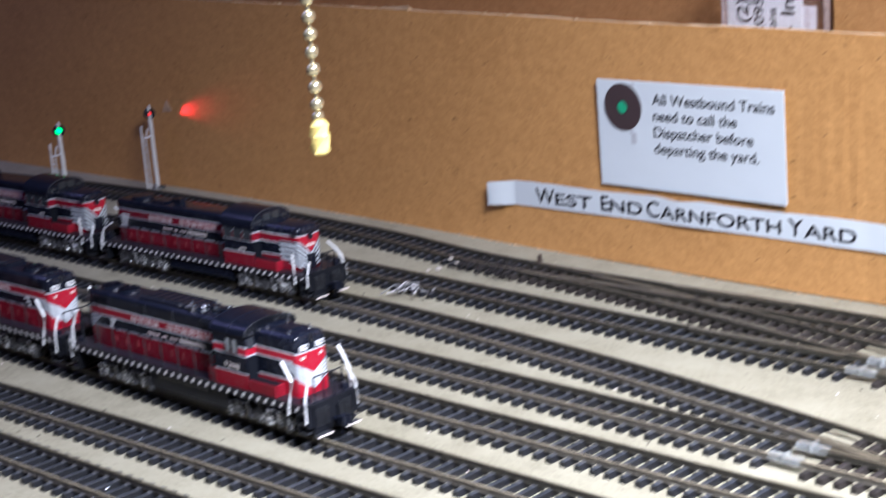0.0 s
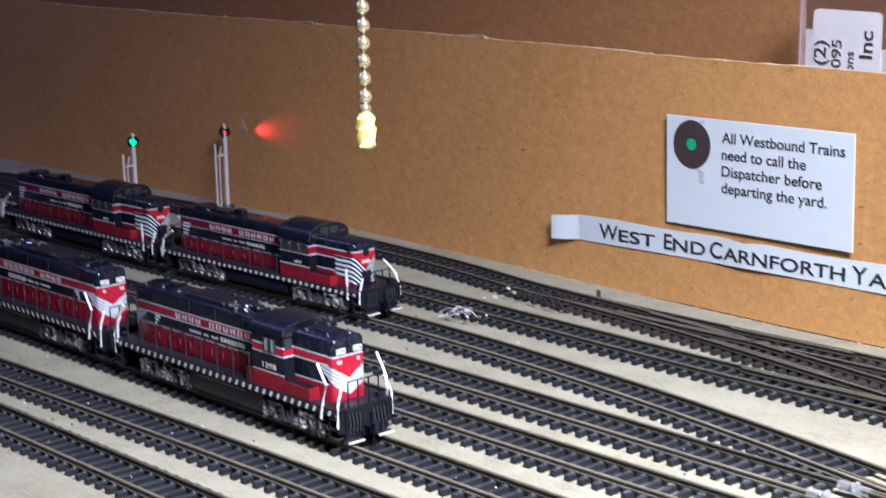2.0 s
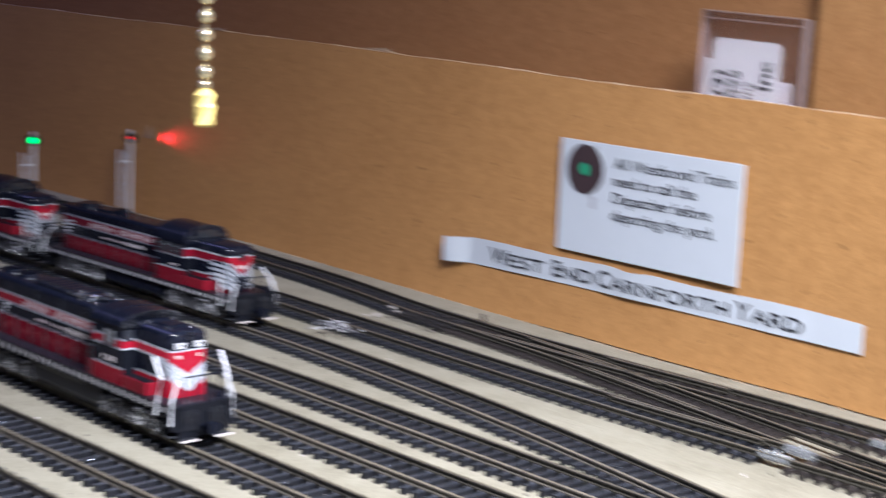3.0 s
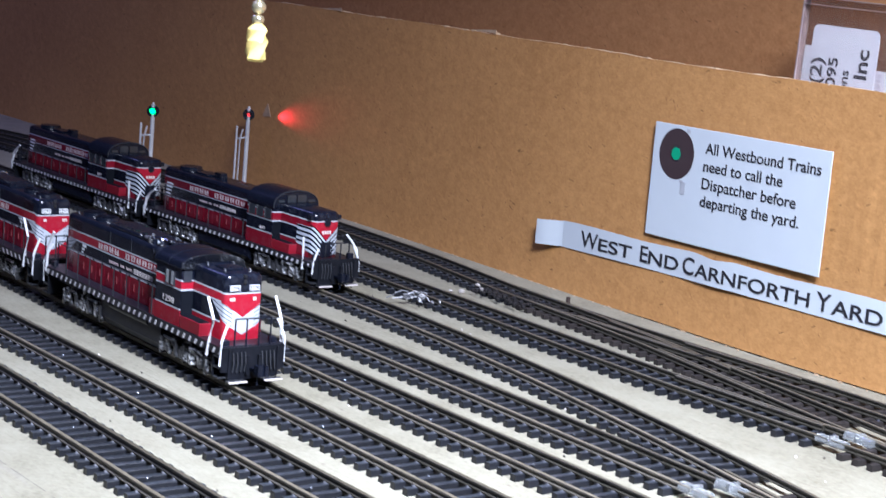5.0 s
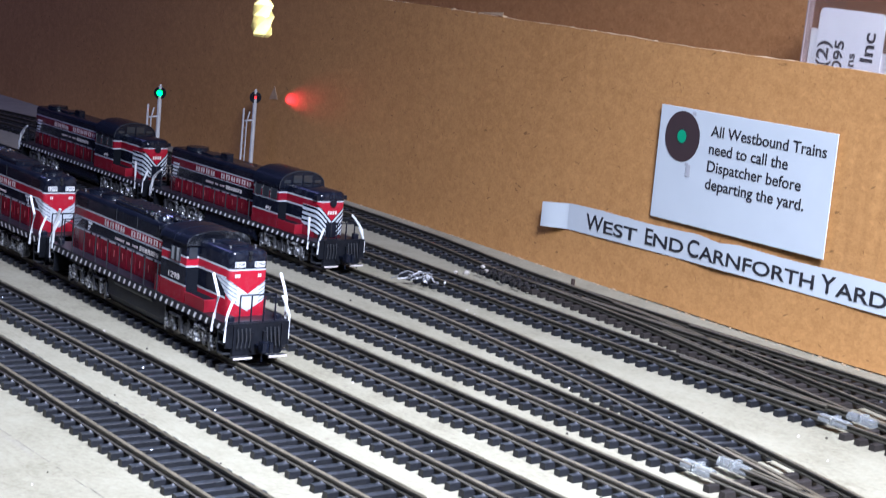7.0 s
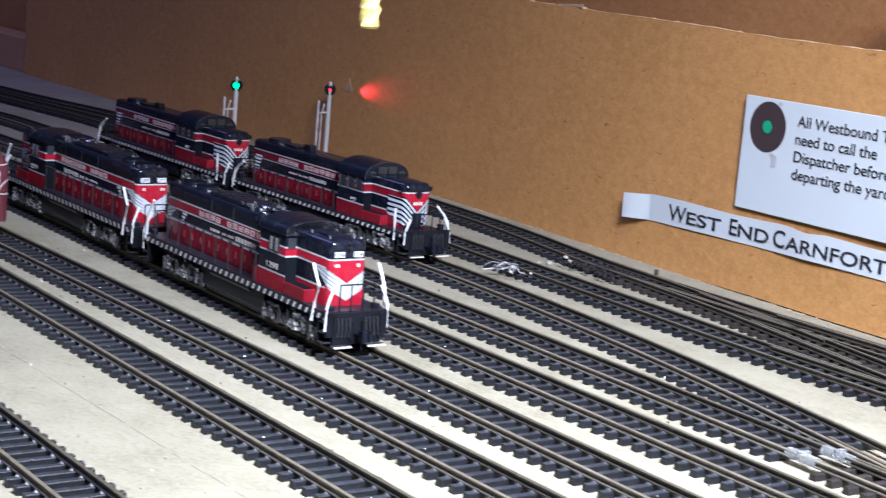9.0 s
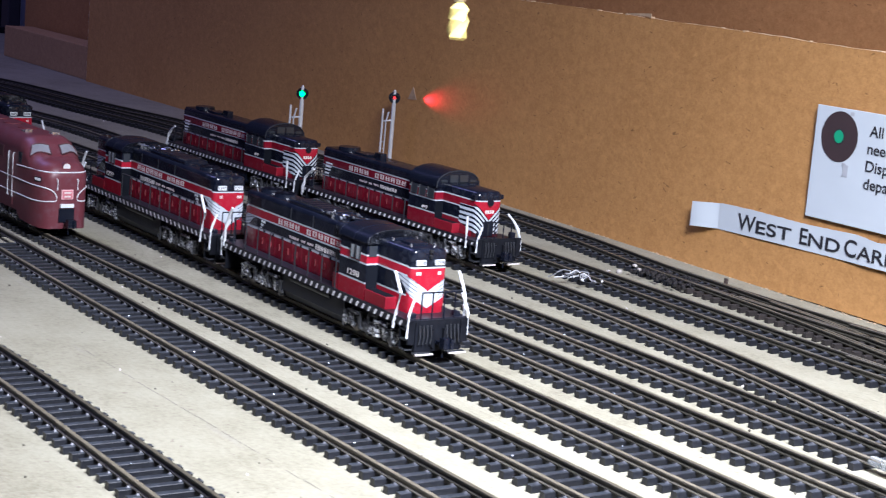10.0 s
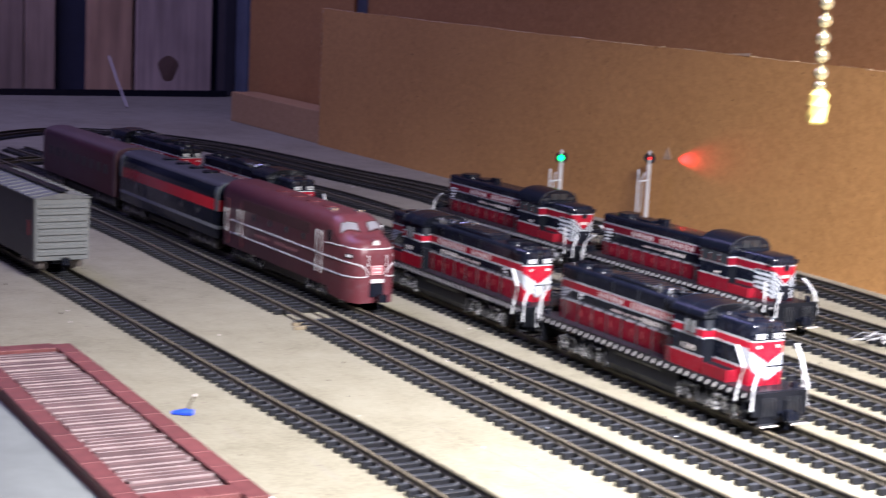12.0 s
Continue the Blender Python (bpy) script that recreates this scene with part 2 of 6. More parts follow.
def livery(name, bands, dash=None, nose=None, grime=0.08, rough=0.10):
    """Loco paint: level bands by height. dash = (z0, z1, pitch, gap) breaks a line. nose = (face x, facing, tip, slope, low, low slope, low back, cap, chevrons)
    paints a red V over white wings within 17 mm of that face."""
    m, nt, b, co = start(name, 0.33, 0, 0.35)
    sep = nt.nodes.new("ShaderNodeSeparateXYZ")
    link(nt, co, sep.inputs[0])
    x, y, z = sep.outputs
    col = ramp(nt, math_node(nt, "MULTIPLY", z, 1 / 0.064), [(p / 0.064, c) for p, c in bands], True)
    if dash:
        z0, z1, pitch, gap = dash
        inside = math_node(nt, "MULTIPLY", math_node(nt, "GREATER_THAN", z, z0), math_node(nt, "LESS_THAN", z, z1))
        hole = math_node(nt, "LESS_THAN", math_node(nt, "PINGPONG", x, pitch), gap)
        col = mix(nt, math_node(nt, "MULTIPLY", inside, hole), col, BLACK)
    if nose:
        xf, d, tip, slope, low, low_slope, low_back, cap, chevrons = nose
        side = math_node(nt, "ABSOLUTE", y)
        back = math_node(nt, "MAXIMUM", math_node(nt, "MULTIPLY", math_node(nt, "SUBTRACT", xf, x), d), 0.0)
        v = math_node(nt, "SUBTRACT", math_node(nt, "SUBTRACT", z, tip), math_node(nt, "MULTIPLY", side, slope))
        floor_z = math_node(nt, "ADD", math_node(nt, "ADD", math_node(nt, "MULTIPLY", side, low_slope), low), math_node(nt, "MULTIPLY", back, low_back))
        if chevrons:
            lines = math_node(nt, "GREATER_THAN", math_node(nt, "PINGPONG", v, 0.00135), 0.00060)
            white = mix(nt, lines, BLACK, WHITE)
        else:
            on_side = math_node(nt, "GREATER_THAN", side, 0.0052)
            rake = math_node(nt, "ADD", math_node(nt, "MULTIPLY", back, 0.22), math_node(nt, "MULTIPLY", side, 0.58))
            thin = math_node(nt, "MULTIPLY", on_side, math_node(nt, "LESS_THAN", math_node(nt, "PINGPONG", math_node(nt, "SUBTRACT", z, rake), 0.00085), 0.00022))
            white = mix(nt, thin, WHITE, (0.11, 0.12, 0.14))
        wing = math_node(nt, "MULTIPLY", math_node(nt, "GREATER_THAN", z, floor_z), math_node(nt, "LESS_THAN", v, 0.0))
        near = math_node(nt, "LESS_THAN", back, 0.0160 if chevrons else 0.0170)
        front = math_node(nt, "LESS_THAN", back, 0.0030)
        face = mix(nt, math_node(nt, "GREATER_THAN", v, 0.0), RED if not chevrons else (0.05, 0.006, 0.008), RED)
        face = mix(nt, math_node(nt, "GREATER_THAN", z, cap), face, mix(nt, math_node(nt, "GREATER_THAN", z, cap + 0.0007), WHITE, BLACK))
        col = mix(nt, front, col, face)
        wing = math_node(nt, "MULTIPLY", math_node(nt, "MULTIPLY", wing, near), math_node(nt, "LESS_THAN", z, cap - (0.0030 if chevrons else 0.0034)))
        col = mix(nt, wing, col, white)
    n1, n2 = noise_node(nt, co, 260, 6, 0.7), noise_node(nt, co, 900, 3)
    dust = math_node(nt, "MULTIPLY", ramp(nt, n1, [(0.48, (0, 0, 0)), (0.70, (1, 1, 1))]), grime)
    col = mix(nt, dust, col, (0.19, 0.21, 0.25))
    link(nt, col, b.inputs["Base Color"])
    link(nt, math_node(nt, "ADD", math_node(nt, "MULTIPLY", n1, 0.22), rough), b.inputs["Roughness"])
    bumped(nt, b, n2, 0.08, 0.0002)
    return m


def hazard(name):
    """Black and white slanting stripes of the walkway sill."""
    m, nt, b, co = start(name, 0.4)
    sep = nt.nodes.new("ShaderNodeSeparateXYZ")
    link(nt, co, sep.inputs[0])
    s = math_node(nt, "ADD", sep.outputs[0], math_node(nt, "MULTIPLY", sep.outputs[2], -0.6))
    k = math_node(nt, "GREATER_THAN", math_node(nt, "PINGPONG", s, 0.0026), 0.0017)
    top = math_node(nt, "LESS_THAN", sep.outputs[2], 0.0180)
    col = mix(nt, math_node(nt, "MULTIPLY", k, top), BLACK, (0.80, 0.80, 0.80))
    col = mix(nt, math_node(nt, "MULTIPLY", noise_node(nt, co, 400), 0.12), col, (0.12, 0.10, 0.09))
    link(nt, col, b.inputs["Base Color"])
    return m


def scuffed(name, color, worn, low=0.56, metal=0.0, grain=420, amount=0.75):
    """Dark plastic with pale short streaks: scuffs, dust, and glints put into the colour."""
    m, nt, b, co = start(name, 0.34, metal, 0.36)
    st = nt.nodes.new("ShaderNodeMapping")
    st.inputs["Scale"].default_value = (0.35, 1, 1)
    link(nt, co, st.inputs[0])
    n1, n2 = noise_node(nt, st.outputs[0], grain, 4, 0.7), noise_node(nt, co, 110, 3, 0.6)
    f = math_node(nt, "MULTIPLY", ramp(nt, n1, [(low, (0, 0, 0)), (low + 0.16, (1, 1, 1))]), ramp(nt, n2, [(0.44, (0, 0, 0)), (0.66, (1, 1, 1))]))
    link(nt, mix(nt, math_node(nt, "MULTIPLY", f, amount), color, worn), b.inputs["Base Color"])
    link(nt, math_node(nt, "ADD", math_node(nt, "MULTIPLY", n1, 0.24), 0.10), b.inputs["Roughness"])
    bumped(nt, b, n1, 0.25, 0.0003)
    return m


def clear(name, tint, rough=0.08, weight=1.0):
    m, nt, b, co = start(name, rough, 0, 0.6)
    b.inputs["Base Color"].default_value = (*tint, 1)
    b.inputs["Transmission Weight"].default_value = weight
    b.inputs["IOR"].default_value = 1.4
    return m


def glowing(name, color, strength):
    m, nt, b, co = start(name, 0.3)
    b.inputs["Base Color"].default_value = (*color, 1)
    b.inputs["Emission Color"].default_value = (*color, 1)
    b.inputs["Emission Strength"].default_value = strength
    return m


mat_board = board_paint()
mat_wall = fibre_board("hardboard_tan", (0.505, 0.267, 0.090), (0.372, 0.184, 0.058), (0.07, 0.028, 0.012))
mat_wall_back = fibre_board("hardboard_brown", (0.40, 0.200, 0.074), (0.29, 0.134, 0.046), (0.09, 0.034, 0.014))
mat_wall_side = fibre_board("hardboard_mid", (0.46, 0.242, 0.086), (0.33, 0.158, 0.052), (0.09, 0.036, 0.014))
mat_torn = plain("torn_fibre", (0.50, 0.36, 0.22), 0.9, 0, 0.35, 900)
mat_room = plain("room_paint", (0.28, 0.30, 0.35), 0.9, 0, 0.2, 20)
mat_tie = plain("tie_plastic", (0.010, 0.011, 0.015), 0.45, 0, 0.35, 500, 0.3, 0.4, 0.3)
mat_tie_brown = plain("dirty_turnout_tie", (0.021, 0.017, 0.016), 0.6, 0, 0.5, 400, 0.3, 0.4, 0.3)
# tie tops painted paler than the sides: light from above in the colour
mat_tie_top = plain("lit_tie_top", (0.030, 0.034, 0.042), 0.40, 0, 0.5, 420, 0.3, 0.6, 0.3)
# spike heads painted pale for the tiny glints along the rails
mat_spike = plain("spike_head", (0.085, 0.085, 0.095), 0.35, 0.3, 0.4, 500, 0)
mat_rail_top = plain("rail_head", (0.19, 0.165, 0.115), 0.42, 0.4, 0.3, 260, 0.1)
mat_rail_dark = plain("dark_rail", (0.032, 0.029, 0.021), 0.5, 0.2, 0.35, 400, 0.1)
mat_rail_dull = plain("dark_rail_head", (0.092, 0.081, 0.056), 0.42, 0.3, 0.35, 300, 0.1)
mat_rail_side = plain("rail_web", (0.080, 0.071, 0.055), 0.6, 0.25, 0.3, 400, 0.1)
mat_paper = plain("white_paper", (0.55, 0.595, 0.625), 0.7, 0, 0.03, 60, 0.05)
mat_ink = plain("black_ink", (0.02, 0.02, 0.025), 0.6, 0, 0.1, 500, 0)
mat_grey_print = plain("grey_print", (0.42, 0.43, 0.46), 0.6, 0, 0.1, 400, 0)
mat_disc = plain("dark_disc_print", (0.045, 0.028, 0.030), 0.6, 0, 0.15, 300, 0)
mat_green_print = plain("green_print", (0.02, 0.33, 0.16), 0.6, 0, 0.1, 300, 0)
mat_black = plain("black_plastic", BLACK, 0.38, 0, 0.3, 400, 0.1, 0.35)
mat_soot = scuffed("sooty_black", (0.0053, 0.0068, 0.0135), (0.22, 0.24, 0.29), 0.56, 0.0, 1300, 0.24)
# near-white streaks are the truck metal's glints, put into the colour
mat_truck = scuffed("glint_truck", (0.055, 0.056, 0.062), (0.92, 0.94, 0.97), 0.46, 0.3, 760, 1.0)
mat_wheel = plain("wheel_steel", (0.16, 0.14, 0.13), 0.4, 0.7, 0.3, 500, 0.1)
mat_white = plain("white_enamel", (0.60, 0.615, 0.64), 0.4, 0, 0.06, 300, 0.05)
mat_silver = plain("bright_metal", (0.62, 0.62, 0.64), 0.25, 0.9, 0.2, 500, 0.1)
mat_glass = plain("dark_glazing", (0.03, 0.033, 0.04), 0.1, 0, 0.2, 200, 0)
mat_hazard = hazard("hazard_stripes")
mat_red_mark = plain("red_paint", RED, 0.4, 0, 0.1, 300, 0)
mat_cream = plain("cream_lettering", (0.60, 0.55, 0.53), 0.5, 0, 0.1, 500, 0)


# ---------------- shape helpers ----------------
class Geo:
    """Vertices, faces and material slots of one part."""

    def __init__(self):
        self.v, self.f, self.s = [], [], []

    def add(self, verts, faces, slot=0):
        n = len(self.v)
        self.v += [tuple(p) for p in verts]
        self.f += [tuple(i + n for i in face) for face in faces]
        self.s += [slot] * len(faces)
        return self

    def box(self, x0, x1, y0, y1, z0, z1, slot=0, m=None):
        p = [(x, y, z) for x in (x0, x1) for y in (y0, y1) for z in (z0, z1)]
        if m is not None:
            p = [m @ Vector(q) for q in p]
        return self.add(p, [(0, 1, 3, 2), (4, 6, 7, 5), (0, 4, 5, 1), (2, 3, 7, 6), (0, 2, 6, 4), (1, 5, 7, 3)], slot)

    def loft(self, rings, slot=0, caps=True):
        """Closed rings with the same number of points, joined one to the next."""
        k, n = len(rings[0]), len(rings)
        faces = [(i * k + j, i * k + (j + 1) % k, (i + 1) * k + (j + 1) % k, (i + 1) * k + j) for i in range(n - 1) for j in range(k)]
        if caps:
            faces += [tuple(range(k)), tuple((n - 1) * k + j for j in reversed(range(k)))]
        return self.add([p for r in rings for p in r], faces, slot)

    def cyl(self, a, b, r, n=12, r2=None, slot=0):
        a, b = Vector(a), Vector(b)
        q = (b - a).to_track_quat("Z", "X")
        rings = [[p + q @ Vector((rr * math.cos(t), rr * math.sin(t), 0)) for t in [2 * math.pi * i / n for i in range(n)]] for p, rr in ((a, r), (b, r if r2 is None else r2))]
        return self.loft(rings, slot)

    def tube(self, path, r, n=6, slot=0):
        path = [Vector(p) for p in path]
        rings = []
        for i, p in enumerate(path):
            d = (path[min(i + 1, len(path) - 1)] - path[max(i - 1, 0)]).normalized()
            q = d.to_track_quat("Z", "X")
            rings.append([p + q @ Vector((r * math.cos(t), r * math.sin(t), 0)) for t in [2 * math.pi * j / n for j in range(n)]])
        return self.loft(rings, slot)

    def ball(self, c, r, n=10, m=6, sz=1.0, slot=0):
        rings = [[(c[0] + r * math.sin(a) * math.cos(t), c[1] + r * math.sin(a) * math.sin(t), c[2] - sz * r * math.cos(a)) for t in [2 * math.pi * j / n for j in range(n)]] for a in [0.12 + (math.pi - 0.24) * i / m for i in range(m + 1)]]
        return self.loft(rings, slot)


def mesh_of(name, geo, mats, smooth=False, bevel=0.0):
    bm = bmesh.new()
    vs = [bm.verts.new(p) for p in geo.v]
    for f, s in zip(geo.f, geo.s):
        try:
            face = bm.faces.new([vs[i] for i in f])
        except ValueError:
            continue
        face.material_index, face.smooth = s, smooth
    bmesh.ops.recalc_face_normals(bm, faces=bm.faces)
    if bevel:
        sharp = [e for e in bm.edges if len(e.link_faces) == 2 and e.calc_face_angle(0) > 0.7]
        bmesh.ops.bevel(bm, geom=sharp, offset=bevel, segments=2, profile=0.5, affect="EDGES", clamp_overlap=True)
    if smooth:
        for f in bm.faces:
            f.smooth = True
        for e in bm.edges:
            if len(e.link_faces) == 2 and e.calc_face_angle(0) > 0.65:
                e.smooth = False
    me = bpy.data.meshes.new(name)
    bm.to_mesh(me)
    bm.free()
    for m in mats if isinstance(mats, (list, tuple)) else [mats]:
        me.materials.append(m)
    return me


def part(name, geo, mats, parent=None, label="", smooth=False, bevel=0.0):
    ob = new(name, mesh_of(name, geo, mats, smooth, bevel))
    ob.parent = parent
    return tagged(ob, label) if label else ob


def thing(name, m, label, category, group="", kind=""):
    ob = new(name)
    ob.empty_display_size = 0.01
    ob.matrix_world = m
    return tagged(ob, label, category, group, kind)


def letters(name, text, size, material, parent, m, depth=0.0001, width=None, bold=0.010):
    """Built-in font lettering turned into a mesh part; width squeezes it to a length in metres."""
    cu = bpy.data.curves.new(name, "FONT")
    cu.body, cu.size, cu.extrude, cu.offset = text, size, depth, size * bold
    tmp = bpy.data.objects.new(name, cu)
    scene.collection.objects.link(tmp)
    dg = bpy.context.evaluated_depsgraph_get()
    me = bpy.data.meshes.new_from_object(tmp.evaluated_get(dg))
    bpy.data.objects.remove(tmp)
    bpy.data.curves.remove(cu)
    if width:
        xs = [v.co.x for v in me.vertices]
        k = width / (max(xs) - min(xs))
        x0 = min(xs)
        for v in me.vertices:
            v.co.x = (v.co.x - x0) * k
    me.materials.clear()
    me.materials.append(material)
    me.name = name
    ob = new(name, me)
    ob.parent = parent
    ob.matrix_local = m
    return ob


def rounded(w, z0, z1, r, n=5):
    """Half-width w, from z0 to z1, upper corners rounded by r: a closed outline in y and z."""
    pts = [(-w, z0)]
    pts += [(-w + r - r * math.cos(a), z1 - r + r * math.sin(a)) for a in [math.pi / 2 * i / n for i in range(n + 1)]]
    pts += [(w - r + r * math.sin(a), z1 - r + r * math.cos(a)) for a in [math.pi / 2 * i / n for i in range(n + 1)]]
    return pts + [(w, z0)]


def arch(w, z0, eave, top, n=10):
    """Upright sides to the eave, then a curved roof."""
    return [(-w, z0)] + [(-w * math.cos(math.pi * i / n), eave + (top - eave) * math.sin(math.pi * i / n) ** 0.8) for i in range(n + 1)] + [(w, z0)]


def along(outline, x0, x1):
    return [[(x, y, z) for y, z in outline] for x in (x0, x1)]


# ---------------- the setting ----------------
TOP = -0.0028  # the board's upper face; tie tops are at 0


def slab(name, x0, x1, y0, y1, z0, z1, material, label, category="wall", bevel=0.0):
    return tagged(part(name, Geo().box(x0, x1, y0, y1, z0, z1), material, None, "", False, bevel), label, category, "", "structure")


slab("ground", -2.6, 1.3, -0.75, 0.75, TOP - 0.02, TOP, mat_board, "pale off-white layout board with dust and pencil marks", "table top")

WALL_X = [-1.145, -0.80, -0.45, -0.20, 0.0, 0.20, 0.70, 1.2]
WALL_Y = [0.300, 0.306, 0.3105, 0.3060, 0.2972, 0.2880, 0.272, 0.262]


def wall_y(x):
    return float(np.interp(x, WALL_X, WALL_Y))


FOOT_X = [-0.35, -0.157, -0.108, -0.025, 0.015, 0.055, 0.088, 0.11, 0.25]
FOOT_Y = [0.0, -0.0031, -0.0035, -0.0030, -0.0028, -0.0012, 0.0007, 0.0028, 0.0042]
RIM_X, RIM_Z = [-1.145, -0.6, -0.4, -0.2, -0.1, 0.0, 0.15, 1.2], [0.149, 0.1435, 0.1430, 0.1416, 0.1404, 0.1399, 0.1397, 0.1390]


def wall_at(x, z):
    """The backdrop's face at a height: its foot is pushed in and out a little."""
    mean = float(np.mean([wall_y(x + d) for d in (-0.09, -0.05, 0, 0.05, 0.09)]))
    return mean + float(np.interp(x, FOOT_X, FOOT_Y)) * (1 - (z - TOP) / 0.143)


def hardboard_wall():
    rng = random.Random(4)
    g = Geo()
    rings = []
    n = 260
    for i in range(n + 1):
        x = -1.145 + 2.345 * i / n
        y = float(np.mean([wall_y(x + d) for d in (-0.09, -0.05, 0, 0.05, 0.09)])) if i else wall_y(x)
        top = float(np.interp(x, RIM_X, RIM_Z)) + rng.gauss(0, 0.00012) + 0.0003 * math.sin(x * 37)
        foot = y + float(np.interp(x, FOOT_X, FOOT_Y))
        low = TOP + 0.0007 * min(1.0, max(0.0, (x + 0.10) / 0.05))
        rings.append([(x, foot, low), (x, y, top), (x, y + 0.0035, top + rng.gauss(0, 0.0002)), (x, foot + 0.0035, low)])
    g.loft(rings)
    for i in range(n):
        g.s[i * 4 + 1] = 1
    w = part("wall_back", g, [mat_wall, mat_torn])
    tagged(w, "tan pressed hardboard backdrop standing along the yard", "wall", "", "structure")
    # pale torn fibres along the sawn top and the left end
    t = Geo()
    for i in range(45):
        x = rng.uniform(-1.1, 0.5) if rng.random() < 0.75 else rng.gauss(-0.45, 0.1)
        z = float(np.interp(x, RIM_X, RIM_Z))
        L = rng.uniform(0.0005, 0.0022)
        y = wall_y(x)
        t.box(x, x + L, y - 0.0003, y + 0.003, z - 0.0004, z + rng.uniform(0.0001, 0.0009))
    for i in range(60):
        z = rng.uniform(0.0, 0.147)
        t.box(-1.1453 - rng.uniform(0, 0.0008), -1.1445, 0.2999, 0.3035, z, z + rng.uniform(0.001, 0.004))
    part("torn_edge", t, mat_torn, w, "pale frayed fibres")
    # two lifted flaps of the surface skin at the top edge
    for x0, x1, z in ((-0.4300, -0.4070, 0.1432), (-0.2500, -0.2255, 0.1424)):
        rings = []
        for i in range(9):
            u = i / 8
            x = x0 + (x1 - x0) * u
            h = 0.0006 + 0.0016 * u
            y = wall_y(x) - 0.0004 - 0.0012 * u * u
            rings.append([(x, y, z), (x, y - 0.0002, z + h), (x, y + 0.0002, z + h), (x, y + 0.0003, z)])
        part("torn_flap", Geo().loft(rings), mat_torn, w, "pale lifted flap of board skin", True)
    d = Geo()
    for i in range(110):
        x = rng.uniform(-0.6, 0.45)
        y = wall_at(x, 0.0) - rng.uniform(0.0004, 0.0022)
        L = rng.uniform(0.0006, 0.0026)
        d.box(x, x + L, y, y + rng.uniform(0.0003, 0.0007), TOP, TOP + rng.uniform(0.0002, 0.0007))
    # stray light beside the red signal, built as a pale thin flake
    yy = wall_at(-0.501, 0.06)
    tri = [(-0.5075, 0.0560), (-0.4950, 0.0570), (-0.5005, 0.0665)]
    part("torn_flap", Geo().loft([[(x, yy - o, z) for x, z in tri] for o in (-0.0010, 0.0004)]), plain("leaked_light", (0.40, 0.27, 0.16), 0.9, 0, 0.3, 500), w, "pale patch of leaked light")
    tagged(part("sawdust", d, mat_torn), "pale sawdust and chips along the backdrop's foot", "sawdust", "", "stuff")


hardboard_wall()
# the taller, darker hardboard behind it, and what closes the room
slab("wall_upper", -1.16, 1.3, 0.362, 0.366, TOP, 0.62, mat_wall_back, "dark brown hardboard panel rising behind the backdrop")
slab("wall_side", 0.0580, 1.3, 0.350, 0.354, TOP, 0.62, mat_wall_side, "brown hardboard panel overlapping the darker one", "wall")
slab("wall_panel", -1.47, -1.16, 0.345, 0.349, TOP, 0.62, mat_wall_back, "dark brown hardboard panel in the corner")
slab("wall_room_north", -2.6, 1.3, 0.75, 0.78, -1.0, 2.0, mat_room, "dim painted room wall")
slab("wall_room_south", -2.6, 1.9, -2.0, -1.97, -1.0, 2.0, mat_room, "dim painted room wall")
slab("wall_room_east", 1.87, 1.9, -1.97, 0.75, -1.0, 2.0, mat_room, "dim painted room wall")
slab("wall_room_west", -2.63, -2.6, -1.97, 0.75, -1.0, 2.0, mat_room, "dim painted room wall")
ceiling = slab("ceiling", -2.6, 1.9, -2.0, 0.78, 2.0, 2.03, mat_room, "dim ceiling over the layout", "ceiling")
slab("floor", -2.6, 1.9, -2.0, 0.78, -1.03, -1.0, mat_room, "dark room floor below the layout", "floor")


# ---------------- tracks ----------------
def smooth_line(pts, step=0.004):
    pts = [Vector((*p, 0)) for p in pts]
    out = []
    for i in range(len(pts) - 1):
        p0, p1, p2, p3 = pts[max(i - 1, 0)], pts[i], pts[i + 1], pts[min(i + 2, len(pts) - 1)]
        n = max(2, int((p2 - p1).length / 0.01))
        for k in range(n):
            t = k / n
            out.append(0.5 * ((2 * p1) + (p2 - p0) * t + (2 * p0 - 5 * p1 + 4 * p2 - p3) * t * t + (3 * p1 - p0 - 3 * p2 + p3) * t ** 3))
    out.append(pts[-1])
    return out


def resample(line, pitch):
    s = [0.0]
    for a, b in zip(line, line[1:]):
        s.append(s[-1] + (b - a).length)
    ds = np.arange(0, s[-1], pitch)
    xs, ys = np.interp(ds, s, [p.x for p in line]), np.interp(ds, s, [p.y for p in line])
    return [(float(x), float(y)) for x, y in zip(xs, ys)]


RAIL = [(-0.0012, 0.0001), (-0.0012, 0.0005), (-0.0004, 0.0008), (-0.0004, 0.0017), (-0.00082, 0.0019), (-0.00082, 0.0025), (-0.00064, 0.0027), (0.00064, 0.0027), (0.00082, 0.0025), (0.00082, 0.0019), (0.0004, 0.0017), (0.0004, 0.0008), (0.0012, 0.0005), (0.0012, 0.0001)]


def rail_geo(line, off):
    g = Geo()
    rings = []
    for i, p in enumerate(line):
        d = (line[min(i + 1, len(line) - 1)] - line[max(i - 1, 0)]).normalized()
        nrm = Vector((-d.y, d.x, 0))
        rings.append([tuple(p + nrm * (off + a) + Vector((0, 0, b))) for a, b in RAIL])
    g.loft(rings)
    k = len(RAIL)
    for i, f in enumerate(g.f[: (len(rings) - 1) * k]):
        if i % k in (5, 6, 7):
            g.s[i] = 1
    return g


